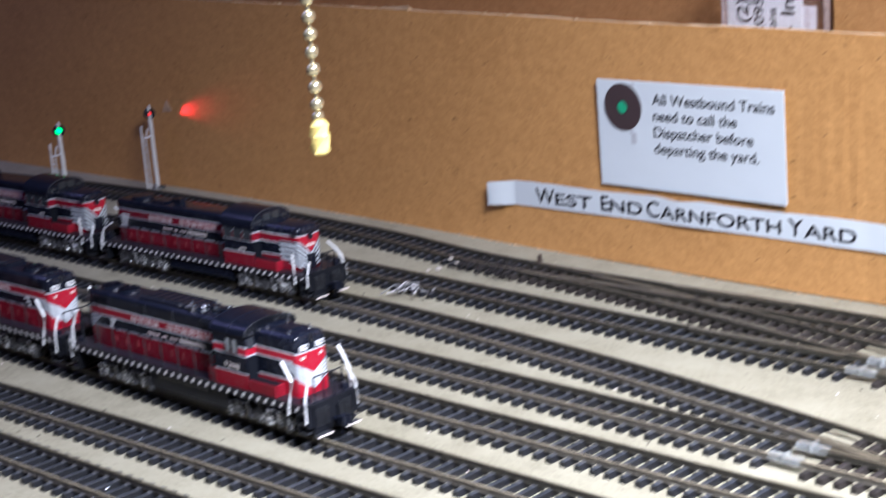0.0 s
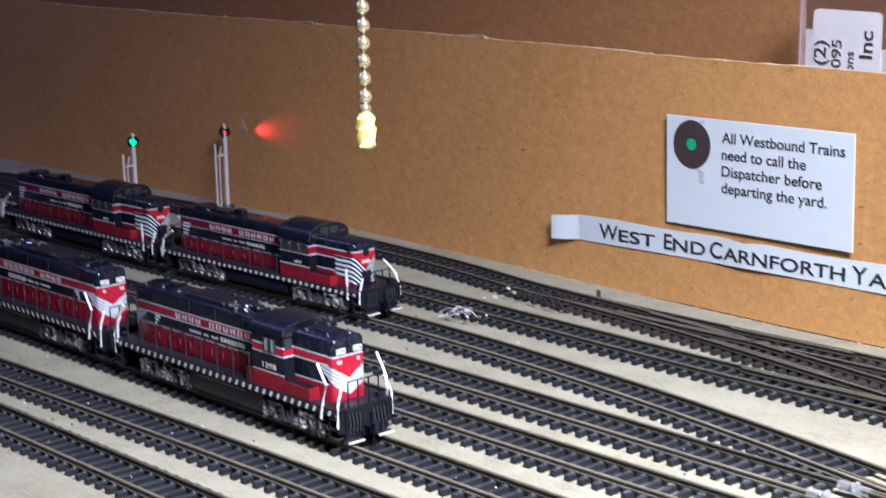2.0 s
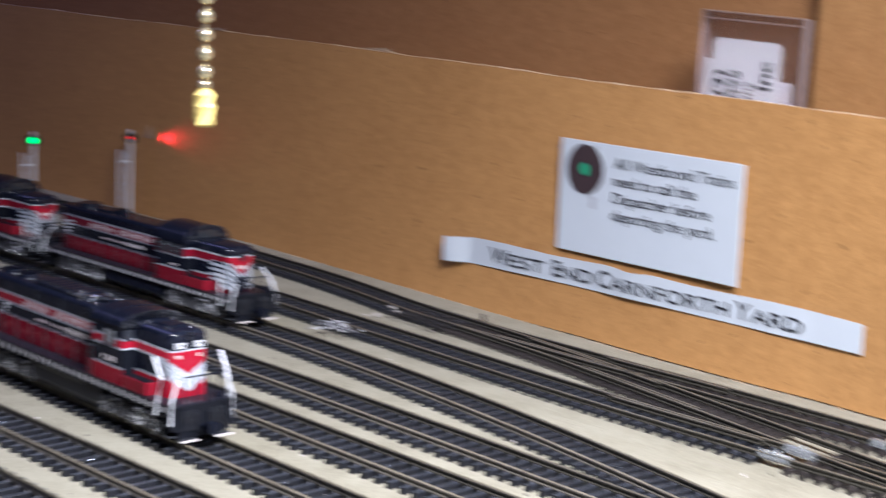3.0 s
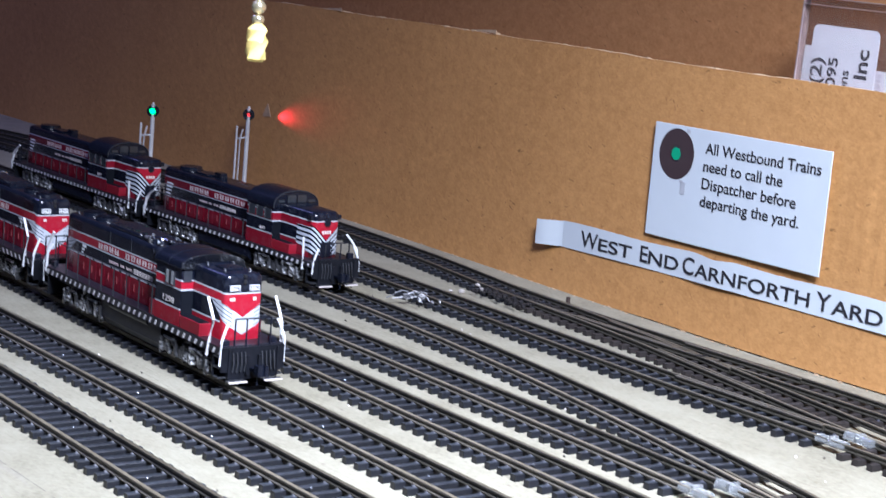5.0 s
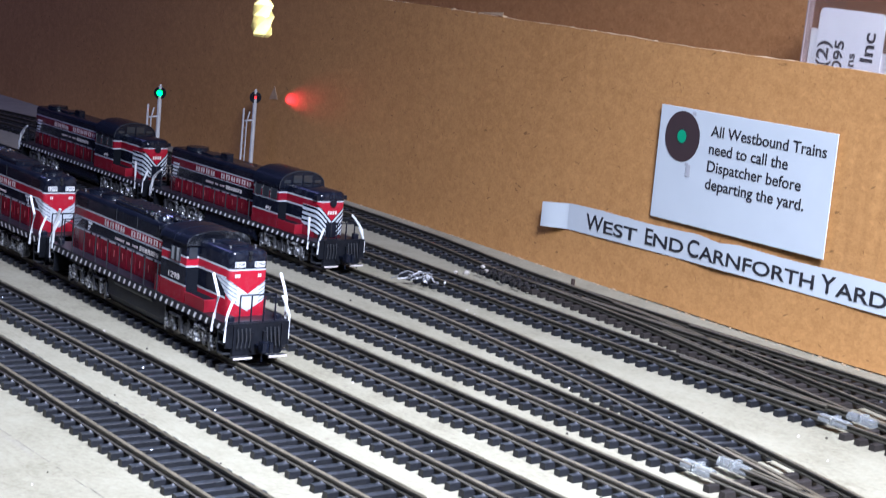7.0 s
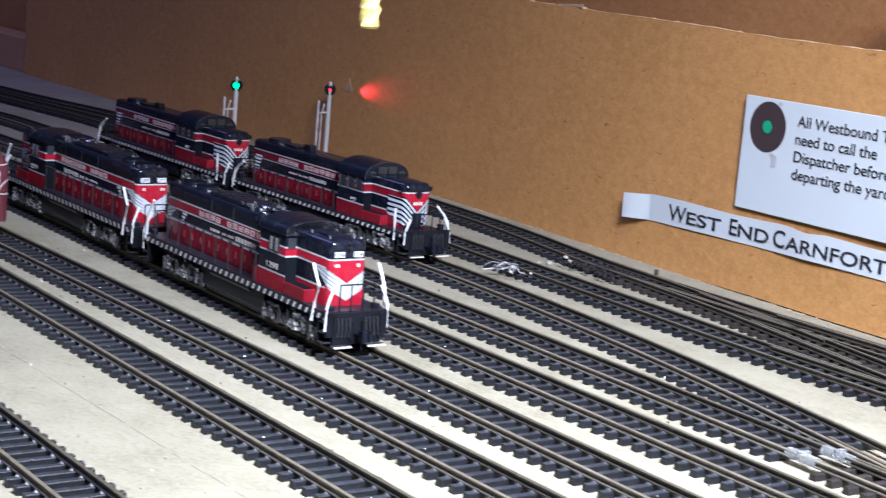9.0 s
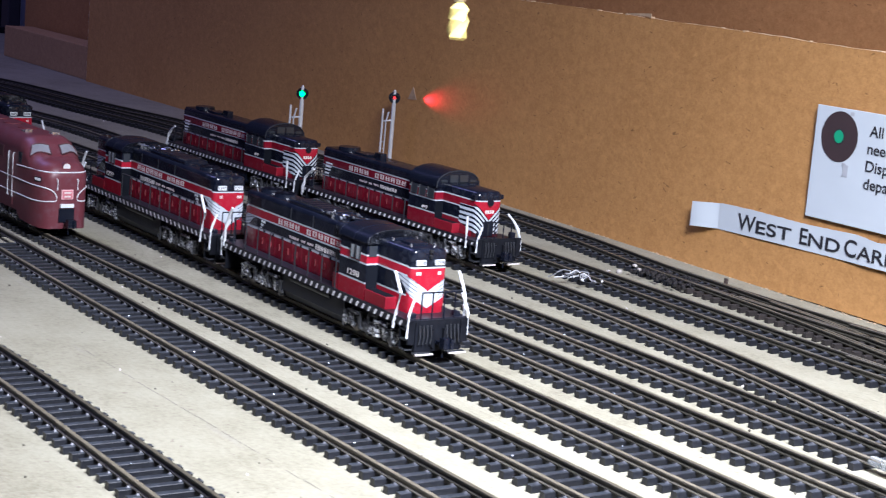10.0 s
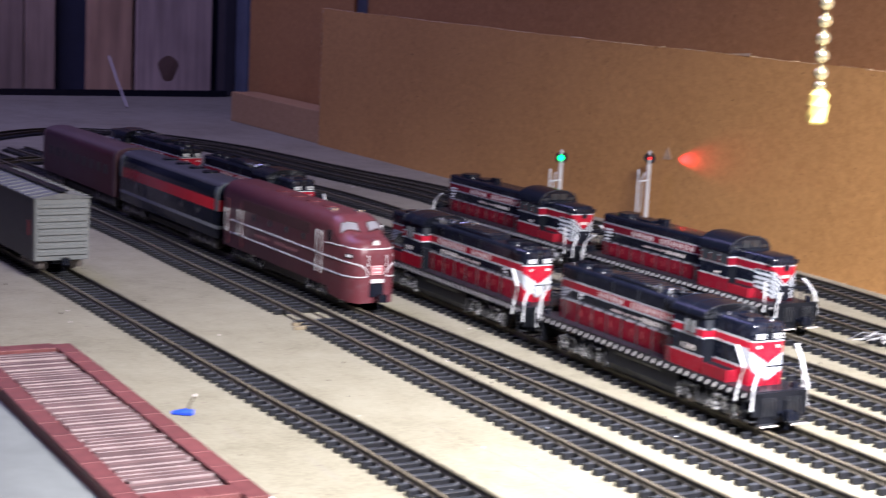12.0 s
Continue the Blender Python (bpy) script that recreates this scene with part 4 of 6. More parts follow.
def roadswitcher(m, label, number, tail_first=False):
    """A hood-type diesel with a high short nose; x = 0 is the nose face and the tail lies at minus x."""
    L = thing("model_locomotive", m, label, "model train", "yard diesels")
    part("walkway_frame", Geo().box(-0.1640, 0.0120, -0.0154, 0.0154, 0.0156, 0.0190), mat_hazard, L, "black walkway with white hazard stripes")
    part("under_frame", Geo().box(-0.158, 0.008, -0.0105, 0.0105, 0.0120, 0.0160), mat_black, L)
    body = part("long_hood", Geo().loft(along(rounded(0.0091, 0.0190, 0.0472, 0.0022), -0.1365, -0.0455)), mat_gp, L, "black hood with red and white bands", True)
    part("hood_end", Geo().loft(hood_end(-0.1365, -0.1537, 0.0091, 0.0190, 0.0472, 0.0026, -1)), mat_gp_tail, L, "tail with a red V over white wings", True)
    # hood doors and latches
    for s in (-1, 1):
        for i in range(10):
            x0 = -0.1360 + i * 0.0089
            g = Geo().box(x0, x0 + 0.0080, min(s * 0.0088, s * 0.0093), max(s * 0.0088, s * 0.0093), 0.0200, 0.0286)
            door = part("hood_door", g, mat_gp, body)
            lt = Geo().box(x0 + 0.0037, x0 + 0.0041, min(s * 0.0092, s * 0.0096), max(s * 0.0092, s * 0.0096), 0.0230, 0.0262)
            part("latch", lt, mat_latch, door)
        for x0 in (-0.149, -0.0625):
            g = Geo()
            for k in range(7):
                g.box(x0, x0 + 0.012, min(s * 0.0090, s * 0.0094), max(s * 0.0090, s * 0.0094), 0.0408 + k * 0.00055, 0.0408 + k * 0.00055 + 0.00025)
            part("louvre", g, mat_soot, body)
    roof_gear(L, (-0.143, -0.129), 0.0472)
    g = Geo().loft(along(rounded(0.0068, 0.0468, 0.0490, 0.0010), -0.112, -0.068))
    part("roof_blister", g, mat_soot, L, "sooty raised roof housing", True)
    for s in (-1, 1):
        part("roof_edge", Geo().box(-0.112, -0.068, min(s * 0.0058, s * 0.0062), max(s * 0.0058, s * 0.0062), 0.0489, 0.0494), mat_pale_rim, L, "pale grey roof edge")
        for x in (-0.1057, -0.0840, -0.0623):
            part("hood_seam", Geo().box(x, x + 0.0004, min(s * 0.0088, s * 0.0093), max(s * 0.0088, s * 0.0093), 0.0400, 0.0458), mat_rail_post, body)
    for i in range(7):
        x = -0.1085 + 0.0052 * i
        part("roof_panel", Geo().box(x, x + 0.0044, -0.0048, 0.0048, 0.0488, 0.0494), mat_soot, L, "", False, 0.0002)
    for x in (-0.063, -0.0555):
        g = Geo()
        g.cyl((x, 0, 0.0470), (x, 0, 0.0496), 0.0022, 14, 0.0019)
        part("exhaust_pipe", g, mat_soot, L, "", True)
    horn(L, -0.0525, 0.004, 0.0474)
    horn(L, -0.0700, -0.0055, 0.0474, -1)
    for i in range(9):
        g = Geo()
        x = -0.0800 + 0.0029 * i
        yy = (-0.0066, -0.0020, 0.0034)[i % 3]
        g.ball((x, yy, 0.0484 + 0.0008 * (i % 2)), 0.0009, 8, 5)
        g.tube([(x - 0.0012, yy, 0.0490), (x + 0.0018, yy + 0.0016, 0.0488)], 0.0004, 5)
        part("roof_fitting", g, mat_silver if i == 4 else mat_pale_rim, L, "", True)
    # cab
    cab = part("cab", Geo().loft(along(arch(0.0149, 0.0190, 0.0440, 0.0500), -0.0475, -0.0245)), mat_gp_cab, L, "black cab with a red and white band", True)
    part("cab_roof", Geo().loft([[(x, y * 1.03, z + 0.0004) for y, z in arch(0.0149, 0.0437, 0.0443, 0.0501)] for x in (-0.0487, -0.0237)]), mat_soot, L, "sooty black arched cab roof", True)
    # the pale front seam is the roof edge's highlight, put into the colour
    for x, mat in ((-0.0487, mat_black), (-0.0362, mat_black), (-0.0241, mat_pale_rim)):
        part("roof_seam", Geo().loft([[(x + a, y * 1.042, z + 0.0005) for y, z in arch(0.0149, 0.0437, 0.0443, 0.0501)] for a in (0.0, 0.0004)]), mat, L, "", True)
    for x, y in ((-0.0040, 0.0060), (-0.0040, -0.0060), (-0.0185, 0.0062), (-0.0185, -0.0062), (-0.1480, 0.0058), (-0.1480, -0.0058), (-0.0500, -0.0060)):
        part("lifting_eye", Geo().tube([(x - 0.0009, y, 0.0466), (x - 0.0005, y, 0.0480), (x + 0.0005, y, 0.0480), (x + 0.0009, y, 0.0466)], 0.00028, 5), mat_silver, L, "", True)
    part("sand_hatch", Geo().box(-0.0150, -0.0060, -0.0044, 0.0044, 0.0468, 0.0479), mat_soot, L, "", False, 0.0004)
    for s in (-1, 1):
        for x0 in (-0.0376, -0.0330):
            o = s * 0.0149
            w = part("window", Geo().box(x0, x0 + 0.0027, min(o, o + s * 0.0004), max(o, o + s * 0.0004), 0.0362, 0.0418), mat_sash, cab, "pale grey side window")
            part("window_frame", Geo().box(x0 - 0.0004, x0, min(o, o + s * 0.0006), max(o, o + s * 0.0006), 0.0358, 0.0422), mat_rail_post, w)
            part("window_frame", Geo().box(x0 + 0.0027, x0 + 0.0031, min(o, o + s * 0.0006), max(o, o + s * 0.0006), 0.0358, 0.0422), mat_rail_post, w)
    g = Geo().box(-0.0530, -0.0480, -0.0148, -0.0094, 0.0190, 0.0262)
    g.s[5] = 1
    part("equipment_box", g, [mat_box_red, mat_cab_end], L, "red box behind the cab", False, 0.0003)
    for d, x in ((1, -0.0245), (-1, -0.0475)):
        for s in (-1, 1):
            g = Geo().box(min(x, x + d * 0.0003), max(x, x + d * 0.0003), min(s * 0.0100, s * 0.0140), max(s * 0.0100, s * 0.0140), 0.0385, 0.0434)
            part("window", g, mat_glass, cab, "dark cab end window")
    # nose
    part("short_hood", Geo().loft(hood_end(-0.0247, 0.0030, 0.0091, 0.0190, 0.0470, 0.0024, 1)), mat_gp_nose, L, "nose with a red V over white wings", True)
    for x, d in ((0.0030, 1), (-0.1537, -1)):
        for s in (-1, 1):
            g = Geo().box(min(x - d * 0.0030, x + d * 0.0006), max(x - d * 0.0030, x + d * 0.0006), min(s * 0.0023, s * 0.0071), max(s * 0.0023, s * 0.0071), 0.0401, 0.0424)
            nb = part("number_board", g, mat_white, L, "white number board")
            if number:
                mm = Matrix.Translation((x + d * 0.00062, d * (s * 0.0047 - 0.0021), 0.0404)) @ Euler((math.pi / 2, 0, d * math.pi / 2)).to_matrix().to_4x4()
                letters("board_number", number, 0.0024, mat_ink, nb, mm, 0.00004, 0.0042, 0.010)
                continue
            g = Geo()
            for k in range(4):
                a = s * 0.0027 + s * 0.0010 * k
                g.box(min(x + d * 0.0006, x + d * 0.0007), max(x + d * 0.0006, x + d * 0.0007), min(a, a + s * 0.0006), max(a, a + s * 0.0006), 0.0405, 0.0419)
            part("number_bars", g, mat_ink, nb)
        g = Geo()
        for s in (-1, 1):
            for dz in (0.0, 0.0022):
                g.cyl((x - d * 0.002, 0, 0.0436 + dz), (x + d * 0.0007, 0, 0.0440 + dz), 0.0009, 10)
        part("headlight", g, mat_rail_post, L, "twin headlight", True)
        g = Geo()
        for s, n in ((-1, 3), (1, 2)):
            for k in range(n):
                a = s * 0.0055 + (k - 1) * 0.0009
                g.box(min(x + d * 0.0001, x + d * 0.00025), max(x + d * 0.0001, x + d * 0.00025), a - 0.0003, a + 0.0003, 0.0358, 0.0372)
        part("nose_lettering", g, mat_cream, L)
    side_bars(L, "name_lettering", -0.1180, -0.0560, 0.0359, 0.0388, 0.0091, 11, mat_name, gaps=(4,), ragged=0.0003, strokes=True)
    side_bars(L, "small_lettering", -0.1060, -0.0820, 0.0312, 0.0326, 0.0091, 12, mat_name, gaps=(5, 8), ragged=0.0002, seed=3, strokes=True)
    side_bars(L, "bold_lettering", -0.0805, -0.0610, 0.0308, 0.0332, 0.0091, 7, mat_cream, ragged=0.0002, seed=4, strokes=True)
    for i in range(3):
        side_bars(L, "speed_stripe", -0.1360, -0.1335 + 0.0022 * i, 0.0300 + 0.0017 * i, 0.0311 + 0.0017 * i, 0.0091, 1, mat_white)
    if number:
        for s in (-1, 1):
            mm = Matrix.Translation((-0.0400 if s < 0 else -0.0275, s * 0.0150, 0.0282)) @ Euler((math.pi / 2, 0, 0 if s < 0 else math.pi)).to_matrix().to_4x4()
            letters("cab_number", number, 0.0036, mat_cream, L, mm, 0.00006, 0.0100, 0.008)
    pilot(L, 0.0135, 1)
    pilot(L, -0.1652, -1)
    corner_rails(L, 0.0125, 1, GP_RAILS, 0.0374)
    corner_rails(L, -0.1640, -1, GP_RAILS, 0.0374)
    side_rails(L, -0.152, -0.050)
    coupler(L, 0.0135, 1)
    coupler(L, -0.1652, -1)
    truck(L, -0.0210, 0.0310)
    truck(L, -0.1220, 0.0310)
    g = Geo().loft([[(x, y, z) for y, z in ((-0.0138, 0.0154), (-0.0140, 0.0075), (-0.0115, 0.0040), (0.0115, 0.0040), (0.0140, 0.0075), (0.0138, 0.0154))] for x in (-0.1010, -0.0420)])
    part("fuel_tank", g, mat_black, L)
    for x in (-0.0245, -0.0479):
        part("cab_end", Geo().box(x, x + 0.0004, -0.0146, 0.0146, 0.0190, 0.0345), mat_cab_end, cab, "dull black cab end wall")
    for s in (-1, 1):
        g = Geo().box(-0.0241, -0.0065, min(s * 0.0094, s * 0.0150), max(s * 0.0094, s * 0.0150), 0.0190, 0.0246)
        g.s[5] = 1
        part("battery_box", g, [mat_box_red, mat_cab_end], L, "red battery box with a black lid", False, 0.0003)
        g = Geo()
        g.cyl((-0.093, s * 0.0128, 0.0143), (-0.055, s * 0.0128, 0.0143), 0.0018, 10)
        part("air_reservoir", g, mat_black, L, "", True)
    return L


def on_line(key, x):
    """Place and heading on a track's centre line."""
    line = LINES[key][1]
    i = min(range(1, len(line) - 1), key=lambda k: abs(line[k].x - x) + (0 if line[k].y > -0.5 else 9))
    d = line[i + 1] - line[i - 1]
    if d.x < 0:
        d = -d
    t = (x - line[i].x) / d.x if abs(d.x) > 1e-6 else 0
    return x, line[i].y + d.y * t, math.degrees(math.atan2(d.y, d.x))


def stand(key, x, turned=False, mid=-0.07):
    """Pose of a vehicle whose front stands at x; its heading is the track's under its middle."""
    sx = mid if not turned else -mid
    xa, ya, a = on_line(key, x + mid)
    rad = math.radians(a)
    px, py = xa - mid * math.cos(rad), ya - mid * math.sin(rad)
    return pose(px, py, 0, 0, 0, a + (180 if turned else 0))


roadswitcher(stand("d", 0.0), "black and red diesel locomotive model with white grab rails", "1298")
m2 = stand("d", -0.189) @ pose(-0.1537, 0, 0, 0, 0, 180)
roadswitcher(m2, "black and red diesel locomotive model running long hood first", "1297")
m3 = stand("d", -0.489)
roadswitcher(m3, "black and red diesel locomotive model half hidden behind maroon train", "")
m4 = stand("d", -0.685) @ pose(-0.1537, 0, 0, 0, 0, 180)
roadswitcher(m4, "black diesel locomotive model in the dim far yard", "")

# RED darkened again for the less lit flanks of the round-hooded pair
SHADED_RS_RED = (0.165, 0.006, 0.016)
RS_BANDS = [(0, (0.145, 0.005, 0.014)), (0.0259, WHITE), (0.0268, BLACK), (0.0326, WHITE), (0.0332, SHADED_RS_RED), (0.0376, WHITE), (0.0383, BLACK)]
RS_CAB = [(0, SHADED_RS_RED), (0.0248, WHITE), (0.0256, BLACK), (0.0322, WHITE), (0.0329, SHADED_RS_RED), (0.0372, WHITE), (0.0379, BLACK)]
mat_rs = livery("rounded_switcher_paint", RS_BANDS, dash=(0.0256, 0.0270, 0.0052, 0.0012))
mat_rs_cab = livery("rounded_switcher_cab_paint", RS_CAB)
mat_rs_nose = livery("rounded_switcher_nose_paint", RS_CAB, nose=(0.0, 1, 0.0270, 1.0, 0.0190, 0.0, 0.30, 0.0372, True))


def rounded_switcher(m, label, number):
    """A hood diesel with round-edged hoods and a taller cab towards the front; x = 0 is the nose face."""
    L = thing("model_locomotive", m, label, "model train", "yard diesels")
    part("walkway_frame", Geo().box(-0.1785, 0.0105, -0.0152, 0.0152, 0.0142, 0.0172), mat_hazard2, L, "black walkway with white hazard stripes")
    part("under_frame", Geo().box(-0.170, 0.006, -0.0105, 0.0105, 0.0110, 0.0142), mat_black, L)
    body = part("long_hood", Geo().loft(hood_end(-0.0580, -0.1685, 0.0091, 0.0172, 0.0442, 0.0045, -1)), mat_rs, L, "black round-edged hood with red and white bands", True)
    for s in (-1, 1):
        for i in range(9):
            x0 = -0.1585 + i * 0.0108
            d = part("hood_door", Geo().box(x0, x0 + 0.0098, min(s * 0.0088, s * 0.0093), max(s * 0.0088, s * 0.0093), 0.0182, 0.0256), mat_rs, body)
            part("latch", Geo().box(x0 + 0.0040, x0 + 0.0044, min(s * 0.0092, s * 0.0096), max(s * 0.0092, s * 0.0096), 0.0205, 0.0237), mat_latch, d)
    g = Geo().cyl((-0.150, 0, 0.0436), (-0.150, 0, 0.0462), 0.0072, 22, 0.0068)
    part("roof_fan", g, mat_soot, L, "sooty round roof fan", True)
    part("exhaust_pipe", Geo().box(-0.1180, -0.1110, -0.0022, 0.0022, 0.0438, 0.0474), mat_soot, L)
    part("roof_hatch", Geo().box(-0.136, -0.122, -0.0050, 0.0050, 0.0438, 0.0452), mat_soot, L, "", False, 0.0004)
    cab = part("cab", Geo().loft(along(arch(0.0146, 0.0172, 0.0400, 0.0492, 14), -0.0592, -0.0325)), mat_rs_cab, L, "black cab with red and white bands", True)
    part("cab_roof", Geo().loft([[(x, y * 1.02, z + 0.0004) for y, z in arch(0.0146, 0.0397, 0.0403, 0.0493, 14)] for x in (-0.0600, -0.0317)]), mat_soot, L, "sooty black round cab roof", True)
    part("roof_rim", Geo().tube([(-0.0316, y * 1.02, z + 0.0004) for y, z in arch(0.0146, 0.0397, 0.0403, 0.0493, 14)], 0.00032, 6), mat_rail_post, L, "grey rim of the cab roof", True)
    part("cab_end", Geo().box(-0.0325, -0.0321, -0.0143, 0.0143, 0.0172, 0.0320), mat_cab_end, cab, "dull black cab end wall")
    for s in (-1, 1):
        g = Geo().box(-0.0321, -0.0140, min(s * 0.0094, s * 0.0146), max(s * 0.0094, s * 0.0146), 0.0172, 0.0228)
        g.s[5] = 1
        part("battery_box", g, [mat_box_red, mat_cab_end], L, "red battery box with a black lid", False, 0.0003)
    for s in (-1, 1):
        for x0 in (-0.0566, -0.0482, -0.0398):
            o = s * 0.0146
            w = part("window", Geo().box(x0, x0 + 0.0058, min(o, o + s * 0.0004), max(o, o + s * 0.0004), 0.0334, 0.0390), mat_glass, cab, "dark side window")
            part("window_frame", Geo().box(x0 - 0.0006, x0, min(o, o + s * 0.0006), max(o, o + s * 0.0006), 0.0330, 0.0394), mat_silver, w)
    for y0, y1 in ((-0.0122, -0.0080), (-0.0062, -0.0006), (0.0006, 0.0062), (0.0080, 0.0122)):
        part("window", Geo().box(-0.0325, -0.0312, y0, y1, 0.0430, 0.0472 if abs(y0 + y1) < 0.01 else 0.0446), mat_glazing_grey, cab, "dark front window")
    part("short_hood", Geo().loft(hood_end(-0.0327, 0.0, 0.0091, 0.0172, 0.0428, 0.0040, 1)), mat_rs_nose, L, "nose with a red V over white wings", True)
    door = part("nose_door", Geo().box(-0.0010, 0.0004, -0.0034, 0.0034, 0.0176, 0.0262), mat_black, L, "black nose door", False, 0.0003)
    part("door_rib", Geo().box(0.0004, 0.0007, -0.0003, 0.0003, 0.0180, 0.0258), mat_rail_post, door)
    g = Geo().cyl((-0.002, 0, 0.0368), (0.0010, 0, 0.0368), 0.0020, 14)
    part("headlight", g, mat_black, L, "black round headlight", True)
    for s in (-1, 1):
        g = Geo().box(-0.0042, -0.0012, min(s * 0.0066, s * 0.0100), max(s * 0.0066, s * 0.0100), 0.0384, 0.0408)
        part("number_board", g, mat_black, L)
    g = Geo()
    for k in range(4):
        g.box(0.0001, 0.0003, -0.0030 + k * 0.0016, -0.0020 + k * 0.0016, 0.0306, 0.0324)
    part("nose_lettering", g, mat_cream, L)
    side_bars(L, "name_lettering", -0.1350, -0.0700, 0.0339, 0.0370, 0.0091, 11, mat_name, gaps=(4,), ragged=0.0003, strokes=True)
    side_bars(L, "small_lettering", -0.1220, -0.1000, 0.0290, 0.0303, 0.0091, 12, mat_name, gaps=(5, 8), ragged=0.0002, seed=3, strokes=True)
    side_bars(L, "bold_lettering", -0.0985, -0.0800, 0.0286, 0.0308, 0.0091, 7, mat_cream, ragged=0.0002, seed=4, strokes=True)
    for i in range(4):
        side_bars(L, "speed_stripe", -0.1640, -0.1550 + 0.0014 * i, 0.0276 + 0.0021 * i, 0.0286 + 0.0021 * i, 0.0091, 1, mat_white)
    for s in (-1, 1):
        mm = Matrix.Translation((-0.0455 if s < 0 else -0.0345, s * 0.0147, 0.0262)) @ Euler((math.pi / 2, 0, 0 if s < 0 else math.pi)).to_matrix().to_4x4()
        letters("cab_number", number, 0.0030, mat_cream, L, mm, 0.00006, 0.0062)
    for f in ((0.0118, 1), (-0.1798, -1)):
        pilot(L, *f)
        coupler(L, *f)
    corner_rails(L, 0.0108, 1, RS_RAILS, 0.0330)
    corner_rails(L, -0.1788, -1, RS_RAILS, 0.0330)
    side_rails(L, -0.166, -0.062, 0.0285)
    truck(L, -0.0270, 0.0325)
    truck(L, -0.1400, 0.0325)
    part("fuel_tank", Geo().loft([[(x, y, z) for y, z in ((-0.0135, 0.0140), (-0.0145, 0.0080), (-0.0105, 0.0045), (0.0105, 0.0045), (0.0145, 0.0080), (0.0135, 0.0140))] for x in (-0.1120, -0.0560)]), mat_soot, L, "", True)
    return L


def hazard_low():
    m = mat_hazard.copy()
    m.name = "hazard_stripes_low"
    for n in m.node_tree.nodes:
        if n.type == "MATH" and n.operation == "LESS_THAN":
            n.inputs[1].default_value = 0.0162
    return m


mat_hazard2 = hazard_low()
mat_glazing_grey = plain("grey_glazing", (0.022, 0.025, 0.030), 0.15, 0, 0.25, 200, 0)
rounded_switcher(stand("g", -0.1614), "black and red round-hooded diesel locomotive model with white stripes", "497")
rounded_switcher(stand("g", -0.3617), "black and red round-hooded diesel locomotive model coupled behind its twin", "497")


# ---------------- streamlined train ----------------
MAROON, MAROON_ROOF = (0.108, 0.027, 0.035), (0.108, 0.028, 0.036)
mat_maroon = livery("maroon_paint", [(0, MAROON), (0.044, MAROON_ROOF)], grime=0.12, rough=0.27)
mat_maroon_plain = plain("maroon_enamel", MAROON, 0.38, 0, 0.2, 300, 0.1)
mat_booster = livery("black_red_booster_paint", [(0, BLACK), (0.0180, (0.16, 0.17, 0.19)), (0.0202, BLACK), (0.0298, (0.38, 0.014, 0.024)), (0.0374, BLACK)], grime=0.05)
mat_coach = plain("dull_maroon_coach", (0.045, 0.011, 0.018), 0.45, 0, 0.3, 200, 0.15)
mat_roof_grey = plain("grey_roof", (0.028, 0.027, 0.036), 0.6, 0, 0.3, 200, 0.2)
mat_grille = plain("dark_grille", (0.062, 0.022, 0.026), 0.6, 0, 0.4, 500, 0.3)
mat_end_grey = plain("blue_grey_end", (0.085, 0.10, 0.105), 0.5, 0, 0.25, 200, 0.1)
mat_skirt = plain("dusty_skirt", (0.06, 0.055, 0.06), 0.6, 0, 0.4, 300, 0.2)


def body_ring(x, w, z0, z1, r, tuck=0.0):
    return [(x, yy * (1 - tuck * max(0.0, 1 - (zz - z0) / 0.012)), zz) for yy, zz in rounded(w, z0, z1, r, 7)]


